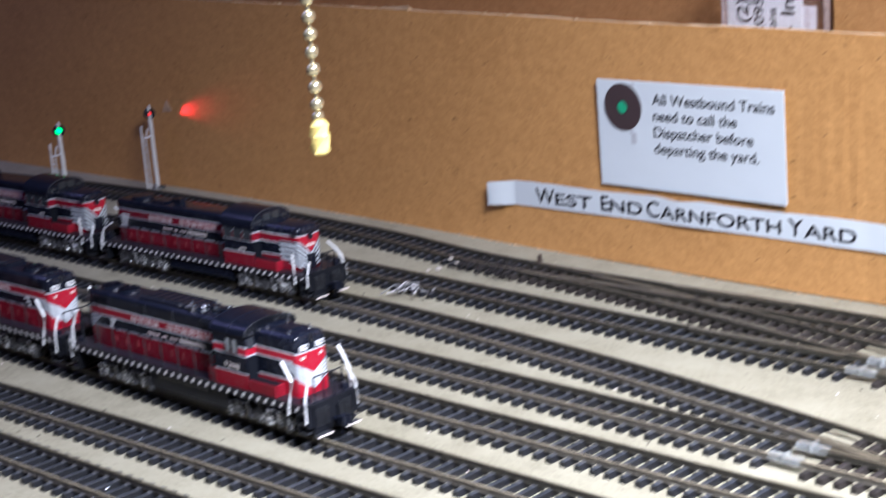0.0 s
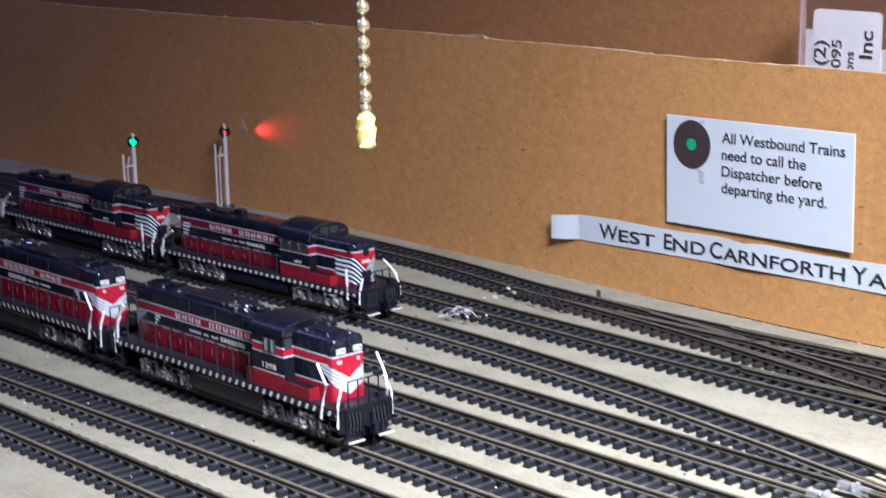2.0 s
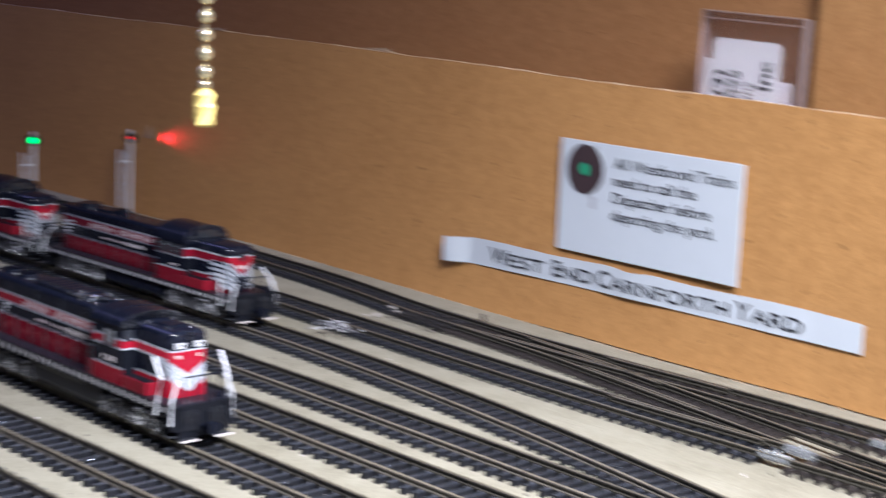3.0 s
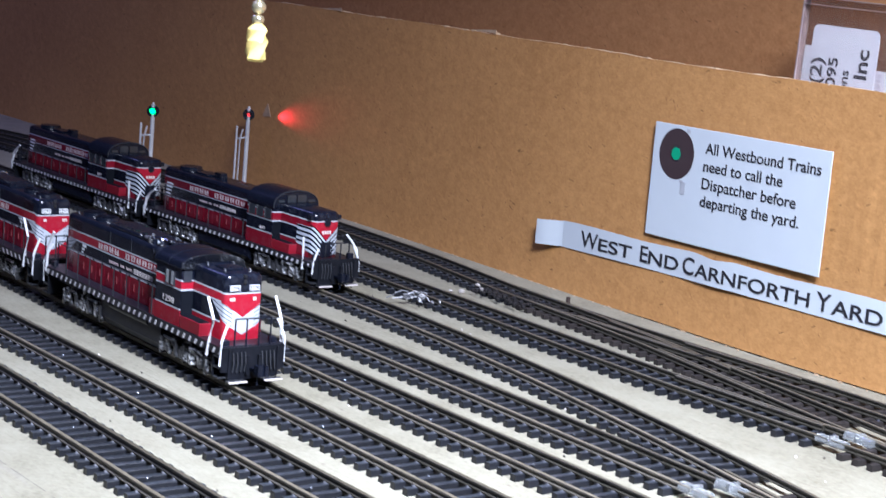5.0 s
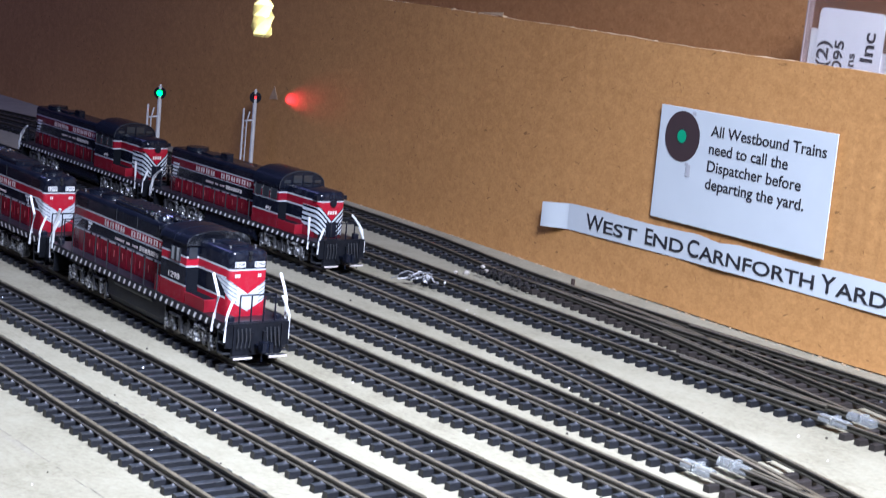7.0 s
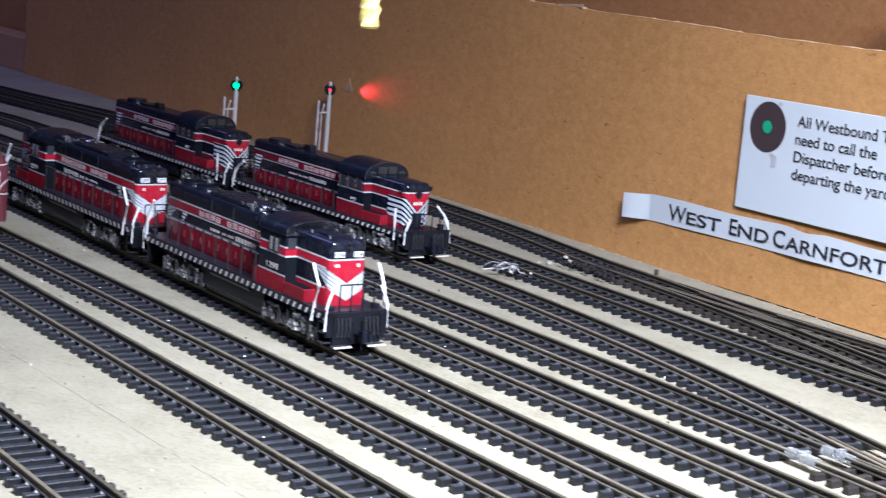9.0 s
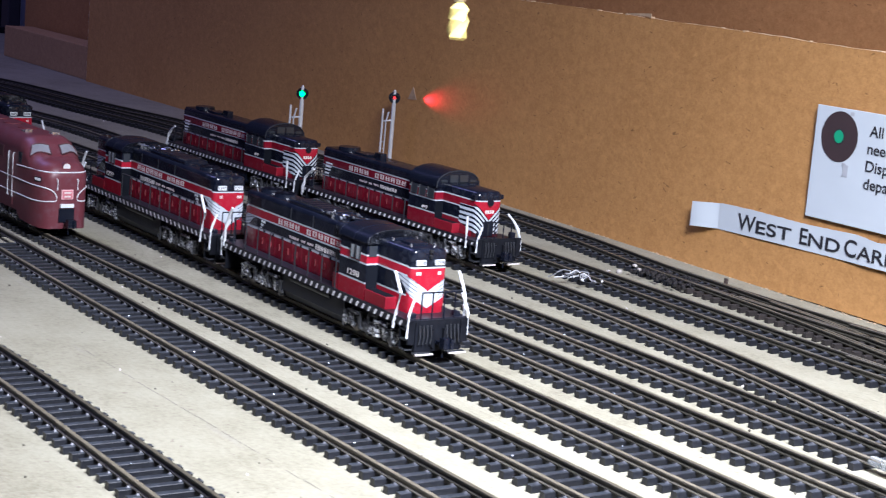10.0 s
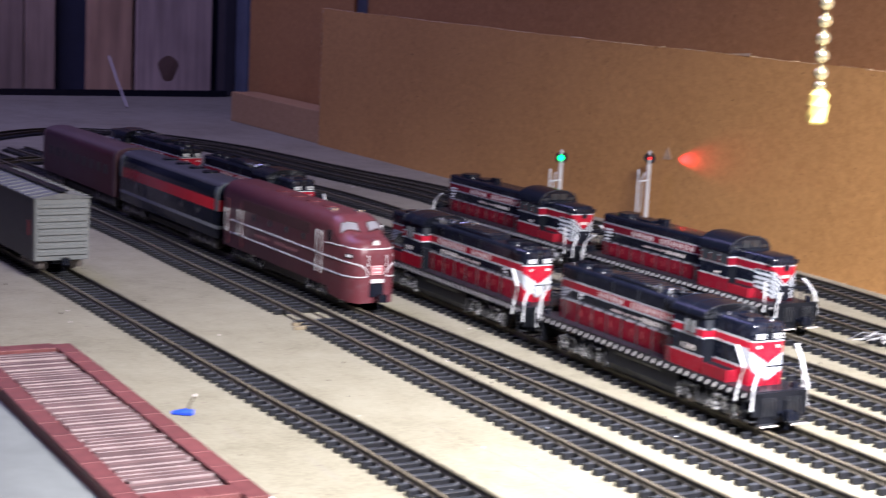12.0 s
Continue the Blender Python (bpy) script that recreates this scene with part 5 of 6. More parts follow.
def streamliner(m):
    """A streamlined cab unit with a rounded nose; x = 0 is the tip."""
    L = thing("model_locomotive", m, "maroon streamlined diesel locomotive model with thin white stripes", "model train")
    shape = ((-0.1860, 0.0142, 0.0110, 0.0520, 0.0085), (-0.1845, 0.0150, 0.0108, 0.0528, 0.0085), (-0.0335, 0.0150, 0.0106, 0.0528, 0.0085), (-0.0330, 0.0150, 0.0095, 0.0528, 0.0085), (-0.0280, 0.0150, 0.0068, 0.0522, 0.0088), (-0.0215, 0.0150, 0.0064, 0.0483, 0.0090), (-0.0165, 0.0150, 0.0062, 0.0437, 0.0090), (-0.0120, 0.0146, 0.0060, 0.0427, 0.0085), (-0.0090, 0.0141, 0.0059, 0.0422, 0.0084), (-0.0060, 0.0133, 0.0058, 0.0414, 0.0082), (-0.0035, 0.0122, 0.0057, 0.0402, 0.0078), (-0.0018, 0.0109, 0.0057, 0.0386, 0.0072), (-0.0006, 0.0093, 0.0057, 0.0364, 0.0064), (0.0, 0.0074, 0.0060, 0.0338, 0.0055))
    rings = [body_ring(*q) for q in shape]
    cols = list(zip(*shape))

    def skin(y, z):
        """Foremost x at which the shell still encloses a point of its cross-section."""
        x = 0.0
        while x > -0.04:
            w, z0, z1, r = [float(np.interp(x, cols[0], c)) for c in cols[1:]]
            dy, dz = max(0.0, abs(y) - (w - r)), max(0.0, z - (z1 - r))
            if math.hypot(dy, dz) <= r and z <= z1:
                return x
            x -= 0.0002
        return x

    def top_at(x, y):
        """Height of the shell's upper skin."""
        w, z0, z1, r = [float(np.interp(x, cols[0], c)) for c in cols[1:]]
        return z1 - r + math.sqrt(max(0.0, r * r - max(0.0, abs(y) - (w - r)) ** 2))

    body = part("body", Geo().loft(rings), mat_maroon, L, "maroon shell with thin white stripes", True)
    for s in (-1, 1):
        # panes laid on the curve of the shell, with a dark rim
        corner = ((-0.0166, 0.0030), (-0.0216, 0.0030), (-0.0240, 0.0116), (-0.0200, 0.0138))
        grid = []
        for i in range(5):
            for j in range(4):
                u, v = i / 4, j / 3
                q = [(1 - u) * ((1 - v) * corner[0][k] + v * corner[1][k]) + u * ((1 - v) * corner[3][k] + v * corner[2][k]) for k in (0, 1)]
                grid.append((q[0], s * q[1], top_at(*q)))
        w = Geo().add([(x + 0.0003, y, z + 0.0004) for x, y, z in grid] + [(x, y, z - 0.0012) for x, y, z in grid], [(4 * i + j, 4 * i + j + 1, 4 * i + j + 5, 4 * i + j + 4) for i in range(4) for j in range(3)])
        pane = part("windshield", w, mat_pane, body, "pale grey windshield pane", True)
        ring = [grid[k] for k in (0, 1, 2, 3, 7, 11, 15, 19, 18, 17, 16, 12, 8, 4, 0)]
        part("rim", Geo().tube([(x + 0.0003, y, z + 0.0003) for x, y, z in ring], 0.00042, 5), mat_grille, pane, "dark maroon rim", True)
        for x0, low, high in ((-0.0455, 0.0172, 0.0412), (-0.1600, 0.0205, 0.0360), (-0.1805, 0.0205, 0.0345)):
            d = part("door", Geo().box(x0, x0 + (0.0055 if x0 > -0.17 else 0.0034), min(s * 0.0148, s * 0.0153), max(s * 0.0148, s * 0.0153), 0.0125, 0.0415), mat_maroon_plain, L)
            for xx in (x0 - 0.0006, x0 + 0.0061 if x0 > -0.17 else x0 + 0.0040):
                part("grab_rail", Geo().tube([(xx, s * 0.0152, low), (xx, s * 0.0158, low + 0.0006), (xx, s * 0.0158, high), (xx, s * 0.0152, high + 0.0006)], 0.00030, 6), mat_white, d, "pale grab rail", True)
        part("side_window", Geo().box(-0.0330, -0.0285, min(s * 0.0147, s * 0.0152), max(s * 0.0147, s * 0.0152), 0.0375, 0.0435), mat_glass, L)
        for k in range(4):
            xx = -0.065 - 0.024 * k
            part("porthole", Geo().cyl((xx, s * 0.0148, 0.0345), (xx, s * 0.0152, 0.0345), 0.0022, 14), mat_glass, L, "", True)
        # white line along the flank that loops round on the nose
        path = [(-0.1740, s * 0.0151, 0.0283), (-0.0260, s * 0.0151, 0.0283)]
        path += [(skin(y, z) + 0.0002, s * (y + 0.0001), z) for y, z in ((0.0147, 0.0283), (0.0138, 0.0283), (0.0125, 0.0282), (0.0108, 0.0279), (0.0090, 0.0272), (0.0074, 0.0260), (0.0062, 0.0245), (0.0057, 0.0230), (0.0058, 0.0217), (0.0066, 0.0211), (0.0085, 0.0209), (0.0110, 0.0207), (0.0135, 0.0203), (0.0147, 0.0201))]
        path += [(-0.0260, s * 0.0151, 0.0200), (-0.1740, s * 0.0151, 0.0200)]
        part("nose_stripe", Geo().tube(path, 0.00034, 5), mat_white, L, "thin white painted whisker", True)
    path = [(skin(abs(y), 0.0366) + 0.0002, y, 0.0366) for y in [-0.0148 + 0.00185 * i for i in range(17)]]
    part("nose_stripe", Geo().tube([(-0.0350, -0.0151, 0.0358)] + path + [(-0.0350, 0.0151, 0.0358)], 0.00036, 5), mat_white, L, "thin white line round the nose", True)
    for s in (-1, 1):
        part("side_grille", Geo().box(-0.1560, -0.0560, min(s * 0.0149, s * 0.0152), max(s * 0.0149, s * 0.0152), 0.0372, 0.0436), mat_grille, L, "dark side grille")
    hx = skin(0, 0.0396)
    part("headlight", Geo().cyl((hx - 0.0020, 0, 0.0396), (hx + 0.0012, 0, 0.0394), 0.0020, 16), mat_lens, L, "round pale headlight", True)
    part("headlight_ring", Geo().cyl((hx - 0.0022, 0, 0.0396), (hx + 0.0009, 0, 0.0394), 0.0026, 16), mat_maroon_plain, L, "", True)
    badge = part("badge", Geo().box(0.0000, 0.0008, -0.0034, 0.0034, 0.0220, 0.0274), plain("pink_badge", (0.62, 0.34, 0.36), 0.5), L, "small pinkish nose badge", False, 0.0003)
    part("badge_field", Geo().box(0.0008, 0.0010, -0.0027, 0.0027, 0.0226, 0.0268), plain("badge_red", (0.46, 0.15, 0.17), 0.5), badge)
    part("badge_bar", Geo().box(0.0010, 0.0011, -0.0019, 0.0019, 0.0254, 0.0262), mat_cream, badge)
    part("badge_bar", Geo().box(0.0010, 0.0011, -0.0019, 0.0019, 0.0233, 0.0241), mat_cream, badge)
    for s in (-1, 1):
        part("nose_rail", Geo().tube([(-0.0015, s * 0.0058, 0.0268), (0.0007, s * 0.0058, 0.0274), (0.0007, s * 0.0058, 0.0328), (-0.0020, s * 0.0058, 0.0334)], 0.00036, 6), mat_white, L, "", True)
    side_bars(L, "name_lettering", -0.1350, -0.0720, 0.0228, 0.0252, 0.0150, 11, mat_faded, gaps=(4,), ragged=0.0003)
    for s in (-1, 1):
        def plate(xa, xb, za, zb, low, high):
            """A thin plate that follows the curve of the nose between two stations."""
            v = []
            for off in (low, high):
                for x, z in ((xa, za), (xb, za), (xb, zb), (xa, zb)):
                    v.append((x, s * (float(np.interp(x, cols[0], cols[1])) + off), z))
            return v, [(0, 1, 2, 3), (4, 5, 6, 7), (0, 1, 5, 4), (1, 2, 6, 5), (2, 3, 7, 6), (3, 0, 4, 7)]

        nb = part("number_board", Geo().add(*plate(-0.0105, -0.0050, 0.0308, 0.0334, -0.0020, 0.0003)), mat_black, L, "black number board")
        for k in range(3):
            a = -0.0099 + 0.0016 * k
            part("number_bar", Geo().add(*plate(a, a + 0.0011, 0.0314, 0.0328, 0.0001, 0.0005)), mat_white, nb)
    part("step", Geo().box(-0.0002, 0.0014, -0.0038, 0.0038, 0.0176, 0.0196), mat_white, L, "white nose step")
    part("pilot_gap", Geo().box(-0.004, 0.0006, -0.0044, 0.0044, 0.0096, 0.0168), mat_black, L)
    coupler(L, 0.0002, 1)
    coupler(L, -0.1860, -1)
    for x in (-0.060, -0.082, -0.104, -0.126):
        part("roof_fan", Geo().cyl((x, 0, 0.0522), (x, 0, 0.0534), 0.0056, 18), mat_maroon_plain, L, "low maroon roof fan", True)
    horn(L, -0.038, 0.006, 0.0520)
    horn(L, -0.048, -0.006, 0.0520)
    part("skirt", Geo().box(-0.1250, -0.0560, -0.0125, 0.0125, 0.0050, 0.0110), mat_skirt, L, "dusty tank skirt", False, 0.0008)
    truck(L, -0.0380, 0.0330)
    truck(L, -0.1490, 0.0330)
    return L


def long_car(m, label, length, body_mat, roof_mat, cat, stripes=False, gear=False):
    """A long smooth-sided car or booster: rounded roof, end frames, diaphragms, trucks and underfloor boxes."""
    L = thing("model_rail_car", m, label, cat)
    part("body", Geo().loft([body_ring(x, w, 0.0118, z, 0.0080) for x, w, z in ((0.0, 0.0142, 0.0478), (-0.0015, 0.0150, 0.0486), (-length + 0.0015, 0.0150, 0.0486), (-length, 0.0142, 0.0478))]), body_mat, L, "", True)
    part("roof", Geo().loft([[(x, yy, zz) for yy, zz in arch(0.0135, 0.0440, 0.0445, 0.0496, 12)] for x in (-0.0010, -length + 0.0010)]), roof_mat, L, "dull curved roof", True)
    for x, d in ((0.0, 1), (-length, -1)):
        part("diaphragm", Geo().box(min(x, x + d * 0.004), max(x, x + d * 0.004), -0.0062, 0.0062, 0.0100, 0.0420), mat_roof_grey, L, "grey end diaphragm", False, 0.0008)
        part("end_frame", Geo().loft([[(xx, yy * 1.01, zz) for yy, zz in rounded(0.0150, 0.0300 if gear else 0.0118, 0.0488, 0.0080)] for xx in (x - d * 0.0060, x - d * 0.0005)]), mat_end_grey if gear else roof_mat, L, "", True)
        coupler(L, x, d)
    if gear:
        for s in (-1, 1):
            for i in range(5):
                x = -0.035 - i * (length - 0.07) / 4
                part("porthole", Geo().cyl((x, s * 0.0148, 0.0260), (x, s * 0.0152, 0.0260), 0.0021, 12), mat_glass, L, "", True)
        for x in (-0.05, -0.075, -0.10, -0.125):
            part("roof_fan", Geo().cyl((x, 0, 0.0488), (x, 0, 0.0506), 0.0056, 18), mat_soot, L, "", True)
    else:
        for s in (-1, 1):
            for i in range(9):
                x = -0.022 - i * (length - 0.044) / 8
                part("window", Geo().box(x - 0.0045, x + 0.0045, min(s * 0.0148, s * 0.0152), max(s * 0.0148, s * 0.0152), 0.0275, 0.0345), mat_coach_pane, L)
    part("underframe", Geo().box(-length + 0.05, -0.05, -0.0110, 0.0110, 0.0045, 0.0088), mat_skirt, L, "", False, 0.0006)
    truck(L, -0.028, 0.0300, material=mat_skirt)
    truck(L, -length + 0.028, 0.0300, material=mat_skirt)
    return L


mat_faded = plain("faded_lettering", (0.30, 0.13, 0.14), 0.5, 0, 0.2, 500, 0)
mat_coach_pane = plain("dark_coach_pane", (0.012, 0.012, 0.015), 0.4, 0, 0.2, 200, 0)
mat_lens = plain("pale_lens", (0.62, 0.60, 0.60), 0.2, 0, 0.1, 300, 0)
mat_pane = plain("pale_pane", (0.20, 0.20, 0.225), 0.15, 0, 0.15, 200, 0)
streamliner(stand("c", -0.2680, mid=-0.09))
long_car(stand("c", -0.4640, mid=-0.095), "black booster unit with a bright red stripe behind the maroon engine", 0.190, mat_booster, mat_roof_grey, "model train", gear=True)
long_car(stand("c", -0.6640, mid=-0.09), "dull maroon passenger car coupled behind the booster unit", 0.180, mat_coach, plain("brown_roof", (0.07, 0.035, 0.04), 0.6, 0, 0.25, 200), "model train")


def box_car(m):
    """A grey freight car: ribbed ends, roof panels with a running board, ladders and trucks; x = 0 is the visible end."""
    L = thing("model_box_car", m, "grey freight box car model with ribbed ends on the open track", "model train")
    grey = plain("box_car_grey", (0.160, 0.170, 0.174), 0.5, 0, 0.15, 250)
    brown = plain("box_car_side", (0.034, 0.034, 0.038), 0.5, 0, 0.25, 250)
    part("side_panel", Geo().box(-0.140, -0.0006, -0.0168, -0.0152, 0.0095, 0.0470), brown, L, "dark brown painted side")
    part("side_panel", Geo().box(-0.140, -0.0006, 0.0152, 0.0168, 0.0095, 0.0470), brown, L, "dark brown painted side")
    end = part("end_panel", Geo().box(-0.0040, 0.0, -0.0170, 0.0170, 0.0095, 0.0472), grey, L, "ribbed grey steel end", False, 0.0005)
    part("end_panel", Geo().box(-0.1406, -0.1366, -0.0170, 0.0170, 0.0095, 0.0472), grey, L, "ribbed grey steel end", False, 0.0005)
    for i in range(8):
        z = 0.0140 + i * 0.0041
        part("rib", Geo().loft([[(a, y, z + b) for a, b in ((0.0, -0.0017), (0.0013, -0.0008), (0.0013, 0.0008), (0.0, 0.0017))] for y in (-0.0150, 0.0150)]), grey, end, "", True)
    dark = plain("dark_grey_roof", (0.12, 0.125, 0.13), 0.55, 0, 0.3, 250)
    part("roof", Geo().loft([[(x, y, z) for y, z in ((-0.0178, 0.0470), (-0.0178, 0.0478), (0, 0.0508), (0.0178, 0.0478), (0.0178, 0.0470))] for x in (-0.1410, 0.0006)]), dark, L, "low pitched dark grey roof")
    for i in range(12):
        x = -0.006 - i * 0.0116
        for s in (-1, 1):
            part("roof_rib", Geo().loft([[(x + a, y, z + b) for a, b in ((-0.0007, 0), (0.0007, 0), (0.0005, 0.0006), (-0.0005, 0.0006))] for y, z in ((s * 0.0040, 0.0500), (s * 0.0176, 0.0479))]), dark, L)
    part("running_board", Geo().box(-0.143, 0.003, -0.0028, 0.0028, 0.0518, 0.0525), mat_soot, L, "dark roof walk")
    for i in range(8):
        part("bracket", Geo().box(-0.004 - i * 0.019, -0.0025 - i * 0.019, -0.0026, 0.0026, 0.0500, 0.0519), dark, L)
    part("red_mark", Geo().box(-0.014, -0.010, -0.0170, -0.0168, 0.024, 0.033), mat_red_mark, L, "small faded red side mark")
    part("underframe", Geo().box(-0.136, -0.004, -0.0050, 0.0050, 0.0070, 0.0098), mat_black, L)
    coupler(L, -0.001, 1)
    coupler(L, -0.1395, -1)
    truck(L, -0.0200, 0.0200, material=mat_wheel, r=0.0050)
    truck(L, -0.1200, 0.0200, material=mat_wheel, r=0.0050)
    return L


box_car(stand("a", -0.4190, mid=-0.07))


# ---------------- signs on the backdrop ----------------
def wall_frame(x, z, lift, tilt=0.0):
    """A frame on the backdrop's face at x, z: its x runs along the wall, its y up, its z out towards the room."""
    a = math.atan2(wall_y(x + 0.03) - wall_y(x - 0.03), 0.06)
    return Matrix.Translation((x, wall_at(x, z + 0.02) - lift, z)) @ Euler((math.pi / 2, 0, a)).to_matrix().to_4x4() @ pose(0, 0, 0, 0, 0, tilt)


def notice_card():
    m = wall_frame(-0.0668, 0.0447, 0.0020, 0.5)
    L = thing("notice_card", m, "white printed notice card standing proud of the hardboard", "sign")
    w, h = 0.1300, 0.0624
    part("sheet", Geo().box(0, w, 0, h, -0.0007, 0.0), mat_paper, L, "white card", False, 0.0002)
    part("disc_print", Geo().cyl((0.0192, 0.0468, 0.0001), (0.0192, 0.0468, 0.00022), 0.0138, 40), mat_disc, L, "dark signal target", True)
    part("lens_print", Geo().cyl((0.0190, 0.0468, 0.0003), (0.0190, 0.0468, 0.0004), 0.0035, 20), mat_green_print, L, "green lamp", True)
    part("ring_print", Geo().cyl((0.0190, 0.0468, 0.00022), (0.0190, 0.0468, 0.0003), 0.0043, 24), mat_ink, L, "", True)
    part("mast_print", Geo().box(0.0246, 0.0284, 0.0258, 0.0322, 0.0001, 0.0002), mat_grey_print, L, "grey mast print")
    part("bracket_print", Geo().box(0.0236, 0.0262, 0.0318, 0.0330, 0.0001, 0.0002), mat_grey_print, L)
    part("cap_print", Geo().box(0.0255, 0.0285, 0.0590, 0.0610, 0.0001, 0.0002), mat_grey_print, L)
    for i, (text, x, width) in enumerate((("All Westbound Trains", 0.0412, 0.0830), ("need to call the", 0.0412, 0.0580), ("Dispatcher before", 0.0412, 0.0685), ("departing the yard.", 0.0412, 0.0720))):
        letters("text_line", text, 0.0084, mat_ink, L, Matrix.Translation((x, 0.0498 - 0.0094 * i, 0.0002)), 0.00004, width, 0.011)


def name_strip():
    m = wall_frame(-0.1445, 0.0233, 0.0008)
    L = thing("name_strip", m, "long white paper strip curling off the hardboard", "sign")
    rng = random.Random(8)
    rise = lambda x: float(np.interp(x, [0, 0.06, 0.15, 0.25, 0.2835], [0.0000, 0.0015, 0.0030, 0.0030, 0.0030]))

    def bulge(x):
        """How far the paper stands off its plane: it follows the backdrop and lifts a little here and there."""
        q = m @ Vector((x, 0.008 + rise(x), 0))
        return q.y - wall_at(q.x, q.z) + 0.0004 + 0.0004 * math.sin(x * 31) ** 2 + 0.0009 * math.exp(-((x - 0.135) / 0.02) ** 2)


    def lay(ob, m):
        """Press the lettering onto the wavy paper."""
        for v in ob.data.vertices:
            p = m @ v.co
            v.co = (p.x, p.y, bulge(p.x) + 0.00055 + (p.z if p.z > 0 else 0))
        ob.matrix_local = Matrix()

    g = Geo()
    rings = []
    n = 120
    for i in range(n + 1):
        u = i / n
        x = 0.0060 + 0.2762 * u
        zb = rise(x)
        zt = zb + 0.0153 + 0.0005 * math.sin(x * 60) - 0.0016 * math.exp(-((x - 0.135) / 0.010) ** 2) + rng.gauss(0, 0.00005)
        off = bulge(x)
        rings.append([(x, zb, off), (x, zt, off + 0.0003), (x, zt, off + 0.0005), (x, zb, off + 0.0002)])
    part("strip", g.loft(rings), mat_paper, L, "", True)
    c = Geo()
    rings = []
    for i in range(13):
        u = i / 12
        x = 0.0060 - 0.0210 * u
        zz = bulge(0.0060) + 0.0042 * math.sin(u * 1.5) ** 1.4
        rings.append([(x, -0.0018 * u + 0.0002, zz), (x, 0.0155 - 0.0022 * u, zz), (x, 0.0155 - 0.0022 * u, zz + 0.0002), (x, -0.0018 * u + 0.0002, zz + 0.0002)])
    part("curled_end", c.loft(rings), mat_paper, L, "curled blank end", True)
    # capitals: first letters larger, the rest smaller
    for word, x, width in (("WEST", 0.0235, 0.0455), ("END", 0.0750, 0.0323), ("CARNFORTH", 0.1102, 0.0922), ("YARD", 0.2068, 0.0412)):
        big = letters("lettering", word[0], 0.0130, mat_ink, L, Matrix(), 0.00004, None, 0.012)
        for v in big.data.vertices:
            v.co.x *= 1.13
        bw = max(v.co.x for v in big.data.vertices)
        lift, tip = rise(x), rise(x + width)
        a = math.degrees(math.atan2(tip - lift, width))
        lay(big, pose(x, 0.0032 + lift, 0.0, 0, 0, a))
        m2 = pose(x + (bw + 0.0006) * math.cos(math.radians(a)), 0.0032 + lift + (bw + 0.0006) * math.sin(math.radians(a)), 0.0, 0, 0, a)
        lay(letters("lettering", word[1:], 0.0102, mat_ink, L, m2, 0.00004, width - bw - 0.0006, 0.014), m2)


def hanging_packet():
    m = Matrix.Translation((0.0345, 0.3270, 0.1182)) @ Euler((math.pi / 2, 0, -0.03)).to_matrix().to_4x4() @ pose(0, 0, 0, 0, 0, -1.0)
    L = thing("parts_packet", m, "clear plastic packet with white labels tucked behind the hardboard", "packet")
    film = clear("packet_film", (0.66, 0.60, 0.58), 0.14, 0.985)
    bag = part("bag", Geo().box(-0.0332, 0.0332, -0.11, 0.0630, -0.0022, -0.0019), film, L, "clear plastic film")
    bag.visible_shadow = False
    front = part("bag", Geo().box(-0.0332, 0.0332, -0.11, 0.0630, 0.0019, 0.0022), film, L, "clear plastic film")
    front.visible_shadow = False
    for y in (0.0590, 0.0628):
        part("seam", Geo().box(-0.0332, 0.0332, y, y + 0.0005, -0.0024, 0.0028), mat_seam, L)
    for x in (-0.0334, 0.0328):
        part("seam", Geo().box(x, x + 0.0007, -0.11, 0.0630, -0.0024, 0.0028), mat_seam, L)
    lab = part("label_card", Geo().loft([[(a - 0.0041, b, z) for a, b in rounded(0.0221, -0.10, 0.0495, 0.0035)] for z in (-0.0005, 0.0)]), mat_paper, L, "white label with black type")
    part("back_card", Geo().box(-0.0315, 0.0, -0.10, 0.0380, -0.0012, -0.0008), mat_paper, L)
    side = part("side_slip", Geo().box(0.0170, 0.0262, -0.10, 0.0300, -0.0010, -0.0006), plain("pale_print", (0.55, 0.56, 0.60), 0.7, 0, 0.05, 100), L, "pale slip with small type")
    turn = lambda x, y, z=0.0001: pose(x, y, z, 0, 0, 90)
    letters("label_text", "(2)", 0.0110, mat_ink, L, turn(-0.0172, 0.0190), 0.00004, 0.0135, 0.022)
    letters("label_text", "2095", 0.0088, mat_ink, L, turn(-0.0072, 0.0130), 0.00004, 0.0205, 0.022)
    letters("label_text", "ons", 0.0074, mat_ink, L, turn(0.0010, 0.0165), 0.00004, 0.0115, 0.020)
    # the maker's name as plain bars
    letters("label_text", "Inc", 0.0115, mat_ink, L, turn(0.0126, 0.0245), 0.00004, 0.0150, 0.026)
    for y0, y1, x0 in ((0.0120, 0.0136, 0.0052), (0.0148, 0.0164, 0.0044), (0.0174, 0.0186, 0.0092)):
        part("label_bar", Geo().box(x0, 0.0115, y0, y1, 0.00005, 0.00015), mat_ink, L)
    for k in range(9):
        part("slip_bar", Geo().box(0.0192, 0.0222, 0.006 + k * 0.0026, 0.0078 + k * 0.0026, -0.0005, -0.0004), mat_grey_print, L)


mat_seam = plain("packet_seam", (0.24, 0.19, 0.18), 0.3, 0, 0.1, 200, 0)
notice_card()
name_strip()
hanging_packet()


